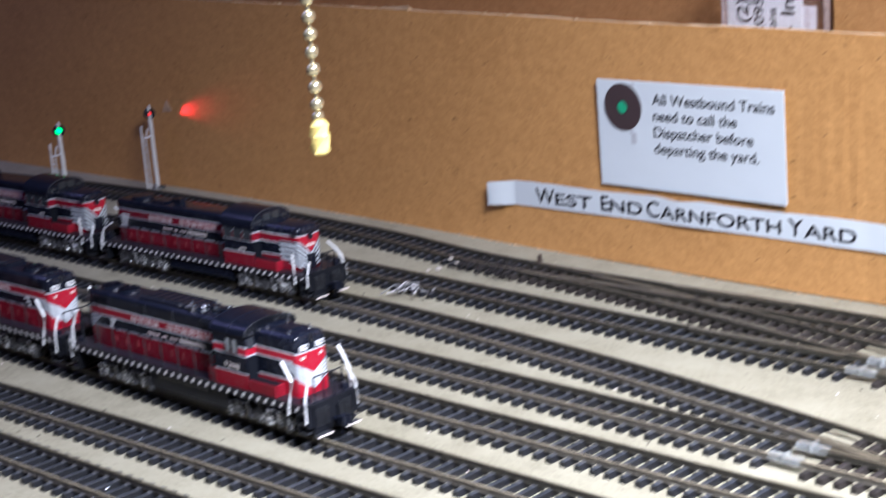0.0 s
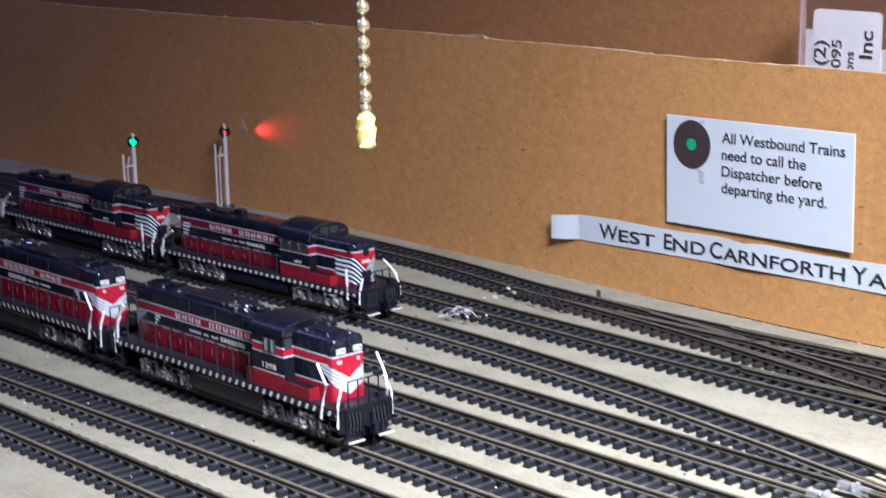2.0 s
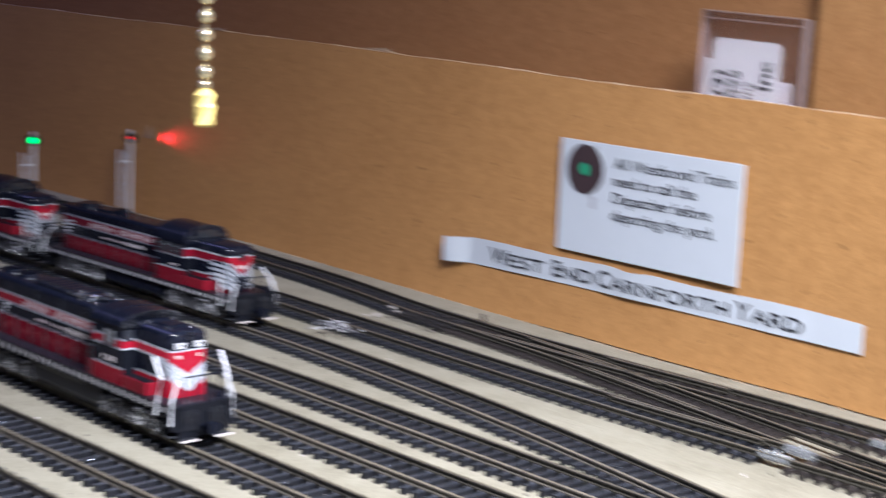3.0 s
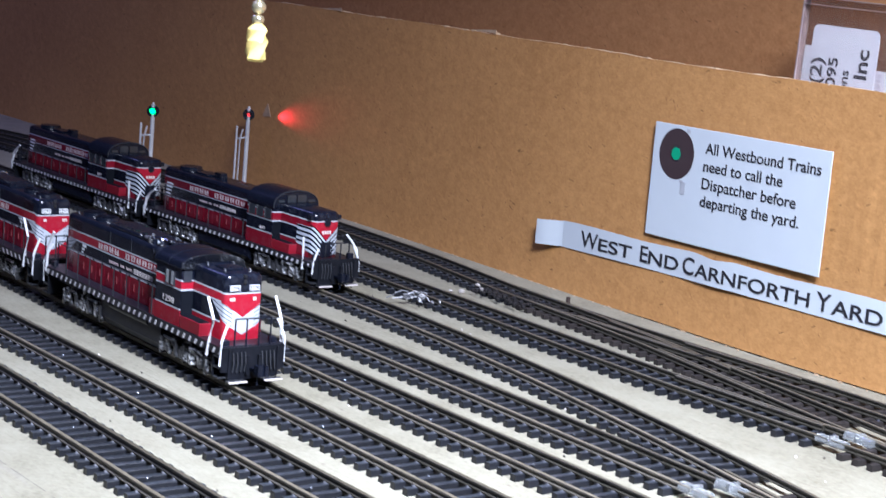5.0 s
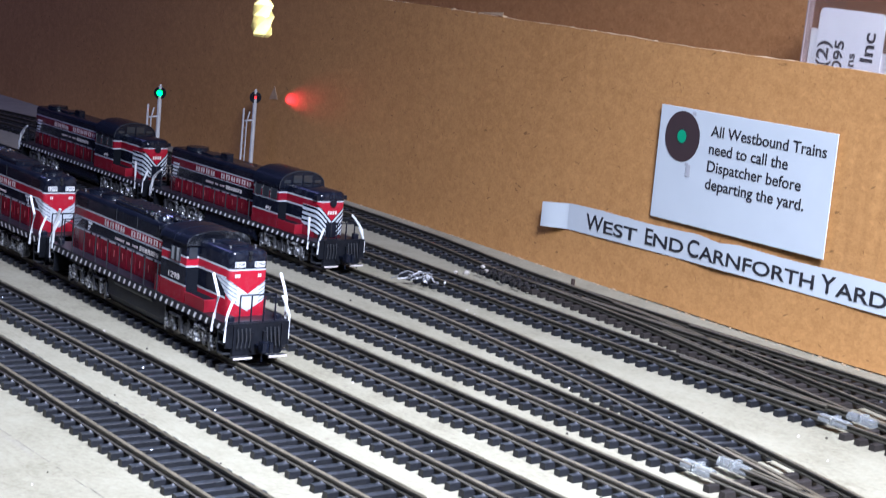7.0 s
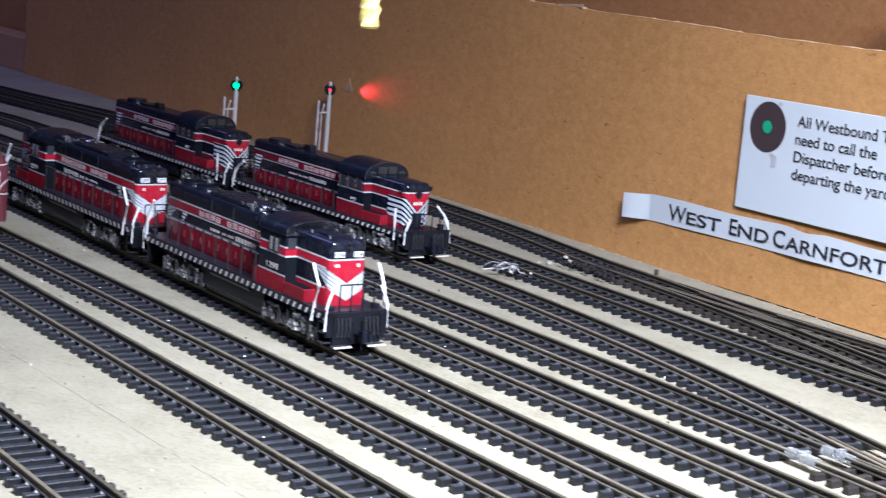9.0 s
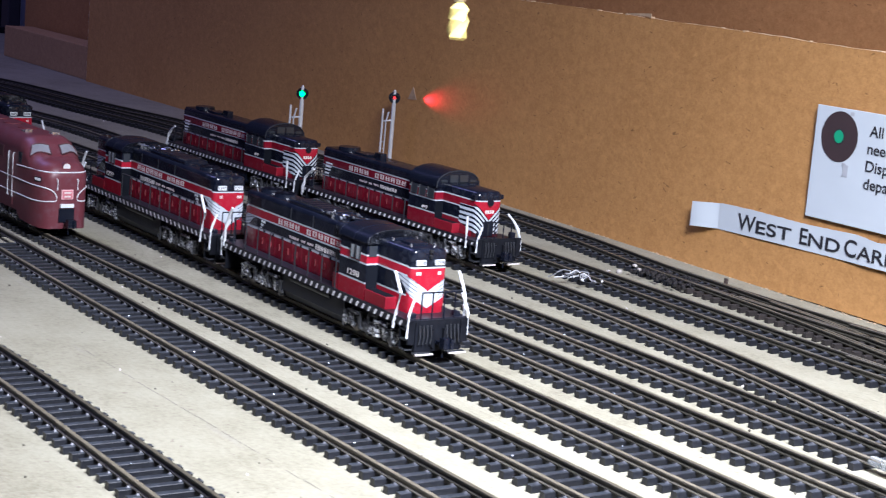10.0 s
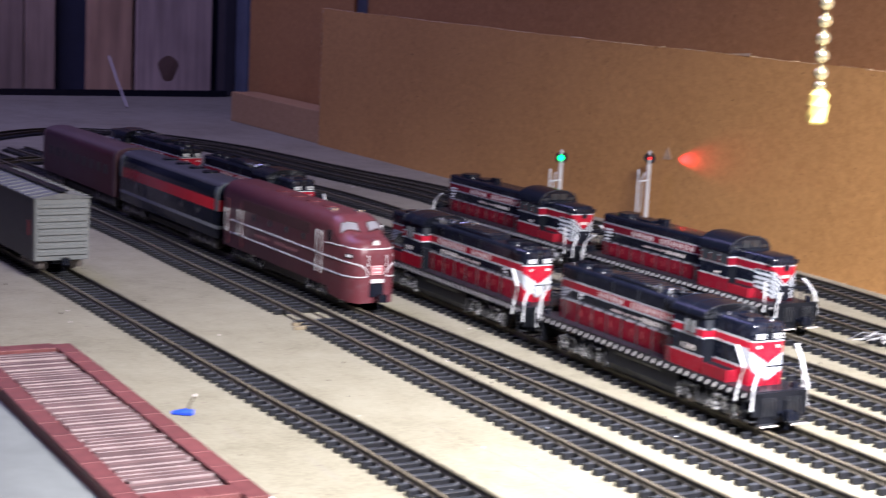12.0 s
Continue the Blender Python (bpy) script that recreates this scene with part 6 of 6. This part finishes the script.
# ---------------- pull chain ----------------
def pull_chain():
    L = thing("pull_chain", pose(0.0690, -0.0407, 0.1405), "beaded brass lamp pull chain with a pale yellow end", "pull chain")
    brass = plain("pale_brass", (0.72, 0.64, 0.42), 0.22, 0.85, 0.12, 300, 0.05)
    amber = plain("pale_amber", (0.76, 0.59, 0.19), 0.15, 0, 0.35, 160, 0.3)
    rings = []
    for i, (z, r) in enumerate(((0, 0.0021), (0.0010, 0.0029), (0.0035, 0.0031), (0.0055, 0.0028), (0.0075, 0.0033), (0.0095, 0.0028), (0.0115, 0.0029), (0.0128, 0.0022), (0.0140, 0.0012))):
        tw = 0.45 * i
        rings.append([(1.13 * r * (1 + 0.16 * (k % 2)) * math.cos(2 * math.pi * k / 10 + tw), 1.13 * r * (1 + 0.16 * (k % 2)) * math.sin(2 * math.pi * k / 10 + tw), z) for k in range(10)])
    part("pull", Geo().loft(rings), amber, L, "pale yellow twisted plastic pull", True)
    part("cap", Geo().ball((0, 0, 0.0150), 0.0024, 12, 6, 0.9), brass, L, "", True)
    bead = mesh_of("bead", Geo().ball((0, 0, 0), 0.0027, 12, 7), brass, True)
    neck = mesh_of("link", Geo().cyl((0, 0, 0), (0, 0, 0.0066), 0.0008, 8), brass, True)
    rng = random.Random(2)
    for i in range(55):
        z = 0.0195 + 0.0066 * i
        for name, me, dz in (("bead", bead, 0.0), ("link", neck, -0.0066)):
            o = new(name, me)
            o.parent = L
            o.matrix_local = Matrix.Translation((rng.gauss(0, 0.00008), rng.gauss(0, 0.00008), z + dz))
    part("cord", Geo().cyl((0, 0, 0.378), (0, 0, 2.0 - 0.1405), 0.0008, 6), mat_white, L)


pull_chain()


# ---------------- signals ----------------
def signal(x, y, label, color, lit, turn):
    L = thing("model_signal", pose(x, y, TOP), label, "model signal", "yard signals")
    k = -TOP
    part("base", Geo().box(-0.0040, 0.0040, -0.0040, 0.0040, 0, 0.0030), mat_truck, L, "", False, 0.0004)
    part("mast", Geo().cyl((0, 0, 0.002), (0, 0, 0.0615 + k), 0.0016, 12), mat_mast, L, "pale grey round mast", True)
    part("finial", Geo().ball((0, 0, 0.0622 + k), 0.0010, 8, 5), mat_mast, L, "", True)
    lad = part("ladder", Geo().tube([(-0.0014, -0.0085, 0.001), (-0.0014, -0.0085, 0.0480 + k)], 0.0008, 8), mat_mast, L, "thin pale ladder", True)
    part("ladder_rail", Geo().tube([(0.0012, -0.0068, 0.001), (0.0012, -0.0068, 0.0385 + k), (0.0020, -0.0052, 0.0460 + k)], 0.0006, 6), mat_mast, lad, "", True)
    for i in range(7):
        z = 0.0035 + 0.0054 * i
        part("rung", Geo().tube([(-0.0014, -0.0085, z), (0.0012, -0.0068, z)], 0.00022, 5), mat_mast, lad, "", True)
    part("bracket", Geo().tube([(0, -0.0005, 0.0392 + k), (0, -0.0080, 0.0386 + k)], 0.0007, 6), mat_mast, L, "", True)
    a = math.radians(turn)
    dx, dy = math.cos(a), math.sin(a)
    zc = 0.0568 + k
    head = part("head", Geo().cyl((-0.0012 * dx, -0.0012 * dy, zc), (0.0012 * dx, 0.0012 * dy, zc), 0.0045, 24), mat_black, L, "black round target", True)
    lamp = part("lens", Geo().cyl((0.0011 * dx, 0.0011 * dy, zc), (0.0022 * dx, 0.0022 * dy, zc), 0.0023 if lit > 3 else 0.0011, 16), glowing("lens_glow_" + color[0], color[1], lit), head, "lit lens", True)
    hood = [(0.0012 * dx + 0.0026 * math.sin(t) * -dy, 0.0012 * dy + 0.0026 * math.sin(t) * dx, zc + 0.0026 * math.cos(t)) for t in [-1.5 + 0.25 * i for i in range(13)]]
    g = Geo()
    rings = []
    for p in hood:
        q = Vector(p)
        c = Vector((0.0012 * dx, 0.0012 * dy, zc))
        out = (q - c).normalized() * 0.0003
        f = Vector((0.0034 * dx, 0.0034 * dy, 0))
        rings.append([tuple(q), tuple(q + f), tuple(q + f + out), tuple(q + out)])
    part("hood", g.loft(rings), mat_black, head, "", True)
    return L


mat_mast = plain("pale_grey_mast", (0.56, 0.56, 0.58), 0.45, 0.1, 0.12, 300, 0.1)
signal(-0.5190, 0.2225, "grey two-post model signal showing a green light", ("green", (0.0, 0.65, 0.11)), 4.5, -36)
signal(-0.5080, 0.2975, "grey two-post model signal with a red lamp beside the backdrop", ("red", (1.0, 0.04, 0.04)), 1.3, -30)
beam = bpy.data.lights.new("red_signal_lamp", "SPOT")
beam.energy, beam.color, beam.spot_size, beam.spot_blend, beam.shadow_soft_size = 0.072, (1.0, 0.02, 0.03), radians(52), 1.0, 0.002
new("red_signal_lamp", beam).matrix_world = look((-0.4875, 0.3062, 0.0580), (-0.4485, 0.3150, 0.0620))


# ---------------- the platform and the clutter ----------------
def platform():
    L = thing("loading_platform", pose(-0.0100, 0.0012, TOP), "red model loading platform with worn slats on a grey base", "model platform")
    red = plain("platform_red", (0.17, 0.052, 0.052), 0.6, 0, 0.3, 180, 0.3, 0.4, 0.25)
    slat = plain("worn_slat", (0.150, 0.092, 0.088), 0.65, 0, 0.35, 260, 0.3, 0.4, 0.35)
    worn = plain("bare_slat_edge", (0.27, 0.21, 0.21), 0.7, 0, 0.4, 150, 0.2)
    grey = plain("grey_base", (0.17, 0.185, 0.18), 0.7, 0, 0.2, 90)
    part("base_sheet", Geo().box(-0.235, 0.0415, -0.352, -0.2405, 0, 0.0010), grey, L, "grey base sheet", False, 0.0003)
    part("edge_strip", Geo().box(0.0372, 0.0392, -0.300, -0.2440, 0.0010, 0.0052), mat_paper, L, "white end edge")
    part("deck", Geo().box(-0.2140, 0.0368, -0.2985, -0.2460, 0.0010, 0.0036), plain("deck_red", (0.13, 0.040, 0.042), 0.8), L)
    block = mesh_of("edge_block", Geo().box(-0.0096, 0.0096, -0.0044, 0.0044, 0.0036, 0.0070), red, False, 0.0003)
    for y in (-0.2504, -0.2940):
        for i in range(13):
            o = new("edge_block", block)
            o.parent = L
            o.matrix_local = Matrix.Translation((-0.2040 + 0.0196 * i, y, 0))
    endb = mesh_of("end_block", Geo().box(-0.0052, 0.0052, -0.0056, 0.0056, 0.0036, 0.0076), red, False, 0.0004)
    for i in range(3):
        for x in (0.0312, -0.2085):
            o = new("end_block", endb)
            o.parent = L
            o.matrix_local = Matrix.Translation((x, -0.2610 - 0.0113 * i, 0.0))
    sg = Geo().box(-0.0021, 0.0017, -0.0165, 0.0165, 0.0036, 0.0060)
    sg.box(0.0017, 0.0020, -0.0160, 0.0158, 0.0036, 0.0062, 1)
    sm = mesh_of("slat", sg, [slat, worn])
    rng = random.Random(5)
    for i in range(50):
        o = new("slat", sm)
        o.parent = L
        o.matrix_local = pose(-0.1998 + 0.00456 * i, -0.2722 + rng.gauss(0, 0.0006), rng.uniform(-0.0005, 0.0003), 0, 0, rng.gauss(0, 0.7))


platform()


def blue_clip():
    L = thing("wire_clip", pose(-0.1050, -0.2290, TOP, 0, 0, 62) @ Matrix.Scale(0.72, 4), "small blue plastic wire clip with a bare stub", "clip")
    blue = plain("blue_plastic", (0.02, 0.07, 0.62), 0.35, 0, 0.15, 300, 0.05)
    part("body", Geo().loft([[(x, y * k, z * k + 0.0004) for y, z in ((-0.0022, 0), (-0.0026, 0.0018), (-0.0012, 0.0034), (0.0012, 0.0034), (0.0026, 0.0018), (0.0022, 0))] for x, k in ((-0.0070, 0.45), (-0.0030, 0.8), (0.0010, 1.0), (0.0060, 0.9))]), blue, L, "blue plastic shell", True)
    part("stub", Geo().tube([(0.0020, 0.0, 0.0032), (0.0040, 0.0010, 0.0075), (0.0062, 0.0018, 0.0115)], 0.0006, 6), mat_rail_side, L, "dark bare stub", True)
    part("tip", Geo().ball((0.0064, 0.0019, 0.0119), 0.0011, 8, 5), mat_cream, L, "", True)


blue_clip()


def clear_joiner(x, y, ang):
    """Clear plastic insulated rail joiner, a hollow sleeve on the rail."""
    L = thing("rail_joiner", pose(x, y, 0, 0, 0, ang), "frosted clear plastic rail joiner on a brown rail", "rail joiner", "clear joiners")
    part("sleeve", Geo().loft([[(xx, a, b) for a, b in ((-0.0023, 0.0002), (-0.0023, 0.0017), (-0.0012, 0.0032), (0.0012, 0.0032), (0.0023, 0.0017), (0.0023, 0.0002))] for xx in (-0.0075, 0.0075)]), mat_frost, L, "", True)
    part("stop", Geo().box(-0.0008, 0.0008, -0.0027, 0.0027, 0.0003, 0.0039), mat_frost, L)


mat_frost = clear("frosted_plastic", (0.93, 0.97, 0.97), 0.12, 0.86)
for x, y, ang in ((0.1925, 0.0822, -2), (0.1957, 0.0980, -2), (0.1657, 0.1888, 1), (0.1680, 0.2035, -6), (0.1850, 0.2450, 0)):
    clear_joiner(x, y, ang)


mat_wire = plain("grey_wire", (0.20, 0.205, 0.22), 0.5, 0, 0.2, 400, 0)
mat_pebble = plain("pale_pebble", (0.36, 0.33, 0.30), 0.7, 0, 0.3, 600)


def wire_bundle():
    L = thing("wire_bundle", pose(-0.1180, 0.1790, 0), "loose silvery wire ends twisted over the track", "wire")
    rng = random.Random(12)
    for k in range(4):
        p = [Vector((-0.012 + 0.002 * k, -0.010 + 0.003 * k, 0.0006))]
        for i in range(7):
            p.append(p[-1] + Vector((rng.uniform(0.001, 0.0045), rng.uniform(0.0, 0.004) * (1 if i < 4 else -1), rng.uniform(-0.0004, 0.0012) + (0.0012 if i < 3 else -0.0010))))
        part("strand", Geo().tube([(q.x, q.y, max(q.z, 0.0006)) for q in p], 0.00032, 6), mat_mast if k % 2 else mat_wire, L, "bare wire" if k % 2 else "grey insulated wire", True)
    for i in range(14):
        x, y, r = rng.uniform(-0.006, 0.016), rng.uniform(-0.006, 0.008), rng.uniform(0.0006, 0.0013)
        part("scrap", Geo().ball((x, y, 0.0028 + r * 0.3), r, 6, 4), mat_spike if i % 3 else mat_mast, L)


wire_bundle()


def pebble(name, x, y, r, material, label, z=0.0, seed=0):
    rng = random.Random(seed)
    g = Geo().ball((0, 0, 0), r, 8, 5, 0.7)
    g.v = [(a * rng.uniform(0.75, 1.2), b * rng.uniform(0.75, 1.2), c) for a, b, c in g.v]
    o = part(name, g, material, None, "", True)
    o.matrix_world = Matrix.Translation((x, y, z + r * 0.62))
    return tagged(o, label, "debris")


for i, (x, y, r) in enumerate(((-0.1438, 0.2318, 0.0019), (-0.1477, 0.2269, 0.0013), (-0.1456, 0.2450, 0.0017), (-0.1362, 0.2400, 0.0013))):
    pebble("pebble", x, y, r, mat_pebble, "small pale pebble lying beside the track", TOP if i < 2 else 0, i)


def brown_heap():
    """Crumbs of dark ballast over the turnout near the backdrop."""
    rng = random.Random(3)
    g = Geo()
    for i in range(240):
        t = rng.random()
        x, y = -0.135 + 0.044 * t + rng.gauss(0, 0.004), 0.2450 - 0.003 * t + rng.gauss(0, 0.0055)
        r = rng.uniform(0.0005, 0.0015)
        g.ball((x, y, rng.uniform(0.0002, 0.0018)), r, 5 + i % 3, 3, rng.uniform(0.5, 1.0))
    return tagged(part("ballast_crumbs", g, plain("brown_crumbs", (0.010, 0.0085, 0.009), 0.55, 0, 0.6, 600)), "dark brown ballast crumbs on the turnout ties", "ballast", "", "stuff")


brown_heap()
post = part("marker_post", Geo().cyl((-0.1000, 0.2745, TOP), (-0.1000, 0.2745, 0.0022), 0.0012, 8), plain("rusty_stub", (0.035, 0.022, 0.018), 0.6), None, "", True)
tagged(post, "short rusty brown post beside the track", "post")


def dust():
    """Crumbs, lint and chips scattered over the board."""
    rng = random.Random(77)
    for name, mat, n, lab in (("pale_crumbs", mat_cream, 110, "pale chips scattered between the tracks"), ("dark_crumbs", mat_rail_side, 260, "dark crumbs scattered over the board")):
        g = Geo()
        for i in range(n):
            x, y, r = rng.uniform(-0.9, 0.42), rng.uniform(-0.34, 0.28), rng.uniform(0.0002, 0.0007)
            g.ball((x, y, TOP + r * 0.5), r, 5, 3)
        tagged(part(name, g, mat), lab, "dust", "", "stuff")


dust()


def board_joint():
    """The fine, broken line of a butt joint in the layout board."""
    rng = random.Random(9)
    g = Geo()
    x = -0.05
    while x < 0.30:
        L = rng.uniform(0.004, 0.016)
        y = -0.1310 + 0.0355 * (x + 0.05) + rng.gauss(0, 0.00025)
        w = rng.uniform(0.00006, 0.00018)
        g.box(x, x + L, y - w, y + w, TOP, TOP + 0.00012, 0, Matrix.Translation((x, y, 0)) @ Euler((0, 0, 0.035)).to_matrix().to_4x4() @ Matrix.Translation((-x, -y, 0)))
        x += L + (rng.uniform(0.0, 0.010) if rng.random() < 0.6 else 0.0)
    tagged(part("joint_line", g, plain("joint_dirt", (0.17, 0.155, 0.125), 0.9, 0, 0.3, 300, 0)), "fine dark joint line in the pale board", "joint", "", "structure")


board_joint()


def joint_patch():
    L = thing("joint_patch", pose(-0.2550, -0.1000, TOP), "bare tan wood strips filling the gap in the ties", "wood strip")
    wood = plain("pale_wood", (0.18, 0.145, 0.095), 0.7, 0, 0.2, 300)
    for dx, y0, y1 in ((-0.0060, -0.0110, 0.0040), (0.0035, -0.0140, 0.0040), (0.0120, -0.0020, 0.0110)):
        part("strip", Geo().box(dx - 0.0011, dx + 0.0011, y0, y1, 0, 0.0018), wood, L, "", False, 0.0002)


joint_patch()


# ---------------- the dim far end ----------------
def far_end():
    planks = [(-0.02, 0.15, (0.33, 0.24, 0.18)), (0.152, 0.196, (0.36, 0.26, 0.19)), (0.245, 0.312, (0.50, 0.31, 0.19)), (0.318, 0.437, (0.48, 0.36, 0.30))]
    for i, (y0, y1, c) in enumerate(planks):
        p = part("plank", Geo().box(-1.870, -1.852, y0, y1, -0.02, 0.60), plank_wood("plank_wood_%d" % i, c), None, "", False, 0.002)
        tagged(p, "rough dark upright wooden plank at the far end", "plank", "far planks")
    kn = part("knot", Geo().loft([[(x, 0.368 + k * 0.017 * (1 + 0.18 * math.sin(3 * a)) * math.cos(a), 0.034 + k * 0.022 * math.sin(a)) for a in [2 * math.pi * i / 22 for i in range(22)]] for x, k in ((-1.8525, 1.0), (-1.8512, 0.7))]), plain("knot_wood", (0.14, 0.08, 0.055), 0.7), None, "", True)
    kn.parent = bpy.data.objects["plank.003"]
    tagged(part("post", Geo().box(-1.80, -1.76, 0.455, 0.500, TOP, 0.60), plain("blue_grey_post", (0.10, 0.115, 0.15), 0.6), None, "", False, 0.002), "blue grey upright post in the dim corner", "post")
    tagged(part("post", Geo().box(-1.83, -1.80, 0.437, 0.456, TOP, 0.60), plain("dark_post", (0.03, 0.028, 0.035), 0.6), None, "", False, 0.002), "dark narrow upright in the dim corner", "post")
    tagged(part("kick_board", Geo().box(-1.800, -1.785, -0.75, 0.437, TOP, 0.006), mat_soot), "dark low board along the far edge", "trim", "", "structure")
    tagged(part("wood_block", Geo().box(-1.425, -1.150, 0.304, 0.340, TOP, 0.034), fibre_board("block_board", (0.42, 0.26, 0.13), (0.32, 0.18, 0.085), (0.10, 0.05, 0.03)), None, "", False, 0.0008), "low tan hardboard offcut standing in the corner", "offcut")
    # sheet added behind the planks; its navy puts shade into their gaps
    tagged(part("gap_board", Geo().box(-1.890, -1.874, -0.30, 0.455, -0.02, 0.60), plain("gap_shade", (0.020, 0.024, 0.045), 0.7)), "dark navy sheet added to darken the plank gaps", "board")
    st = part("stick", Geo().tube([(-1.594, 0.2225, TOP + 0.001), (-1.611, 0.2140, 0.0310), (-1.627, 0.2066, 0.0642)], 0.0014, 6), mat_cream, None, "", True)
    tagged(st, "thin pale stick leaning near the far planks", "stick")


def plank_wood(name, color):
    m, nt, b, co = start(name, 0.7, 0, 0.3)
    st = nt.nodes.new("ShaderNodeMapping")
    st.inputs["Scale"].default_value = (1, 1, 0.06)
    link(nt, co, st.inputs[0])
    g1, g2 = noise_node(nt, st.outputs[0], 90, 5, 0.6), noise_node(nt, co, 9, 3)
    f = math_node(nt, "ADD", math_node(nt, "MULTIPLY", g1, 0.6), math_node(nt, "MULTIPLY", g2, 0.4))
    link(nt, ramp(nt, f, [(0.32, [c * 0.6 for c in color]), (0.68, [c * 1.3 for c in color])]), b.inputs["Base Color"])
    bumped(nt, b, g1, 0.3, 0.001)
    return m


far_end()


# ---------------- track nails ----------------
def nails():
    nail = mesh_of("track_nail", Geo().ball((0, 0, 0.0002), 0.00050, 8, 4, 0.6), mat_nail, True)
    rng = random.Random(31)
    for key, x0 in (("a", -0.0292), ("b", -0.1573), ("c", 0.1335), ("d", 0.0712), ("e", 0.1428), ("f", 0.05), ("g", 0.0033), ("h", 0.01)):
        root, line = LINES[key]
        x = x0 - 0.0655 * 12
        while x < 0.40:
            _, y, _ = on_line(key, x)
            if not (key in "fgh" and x > 0.15) and x > -0.75:
                o = new("track_nail", nail)
                o.parent = root
                o.matrix_world = Matrix.Translation((x + rng.gauss(0, 0.0008), y + rng.gauss(0, 0.0008), 0))
            x += 0.0655


mat_nail = plain("bright_nail", (0.30, 0.33, 0.38), 0.25, 0.7, 0.1, 300, 0)
nails()
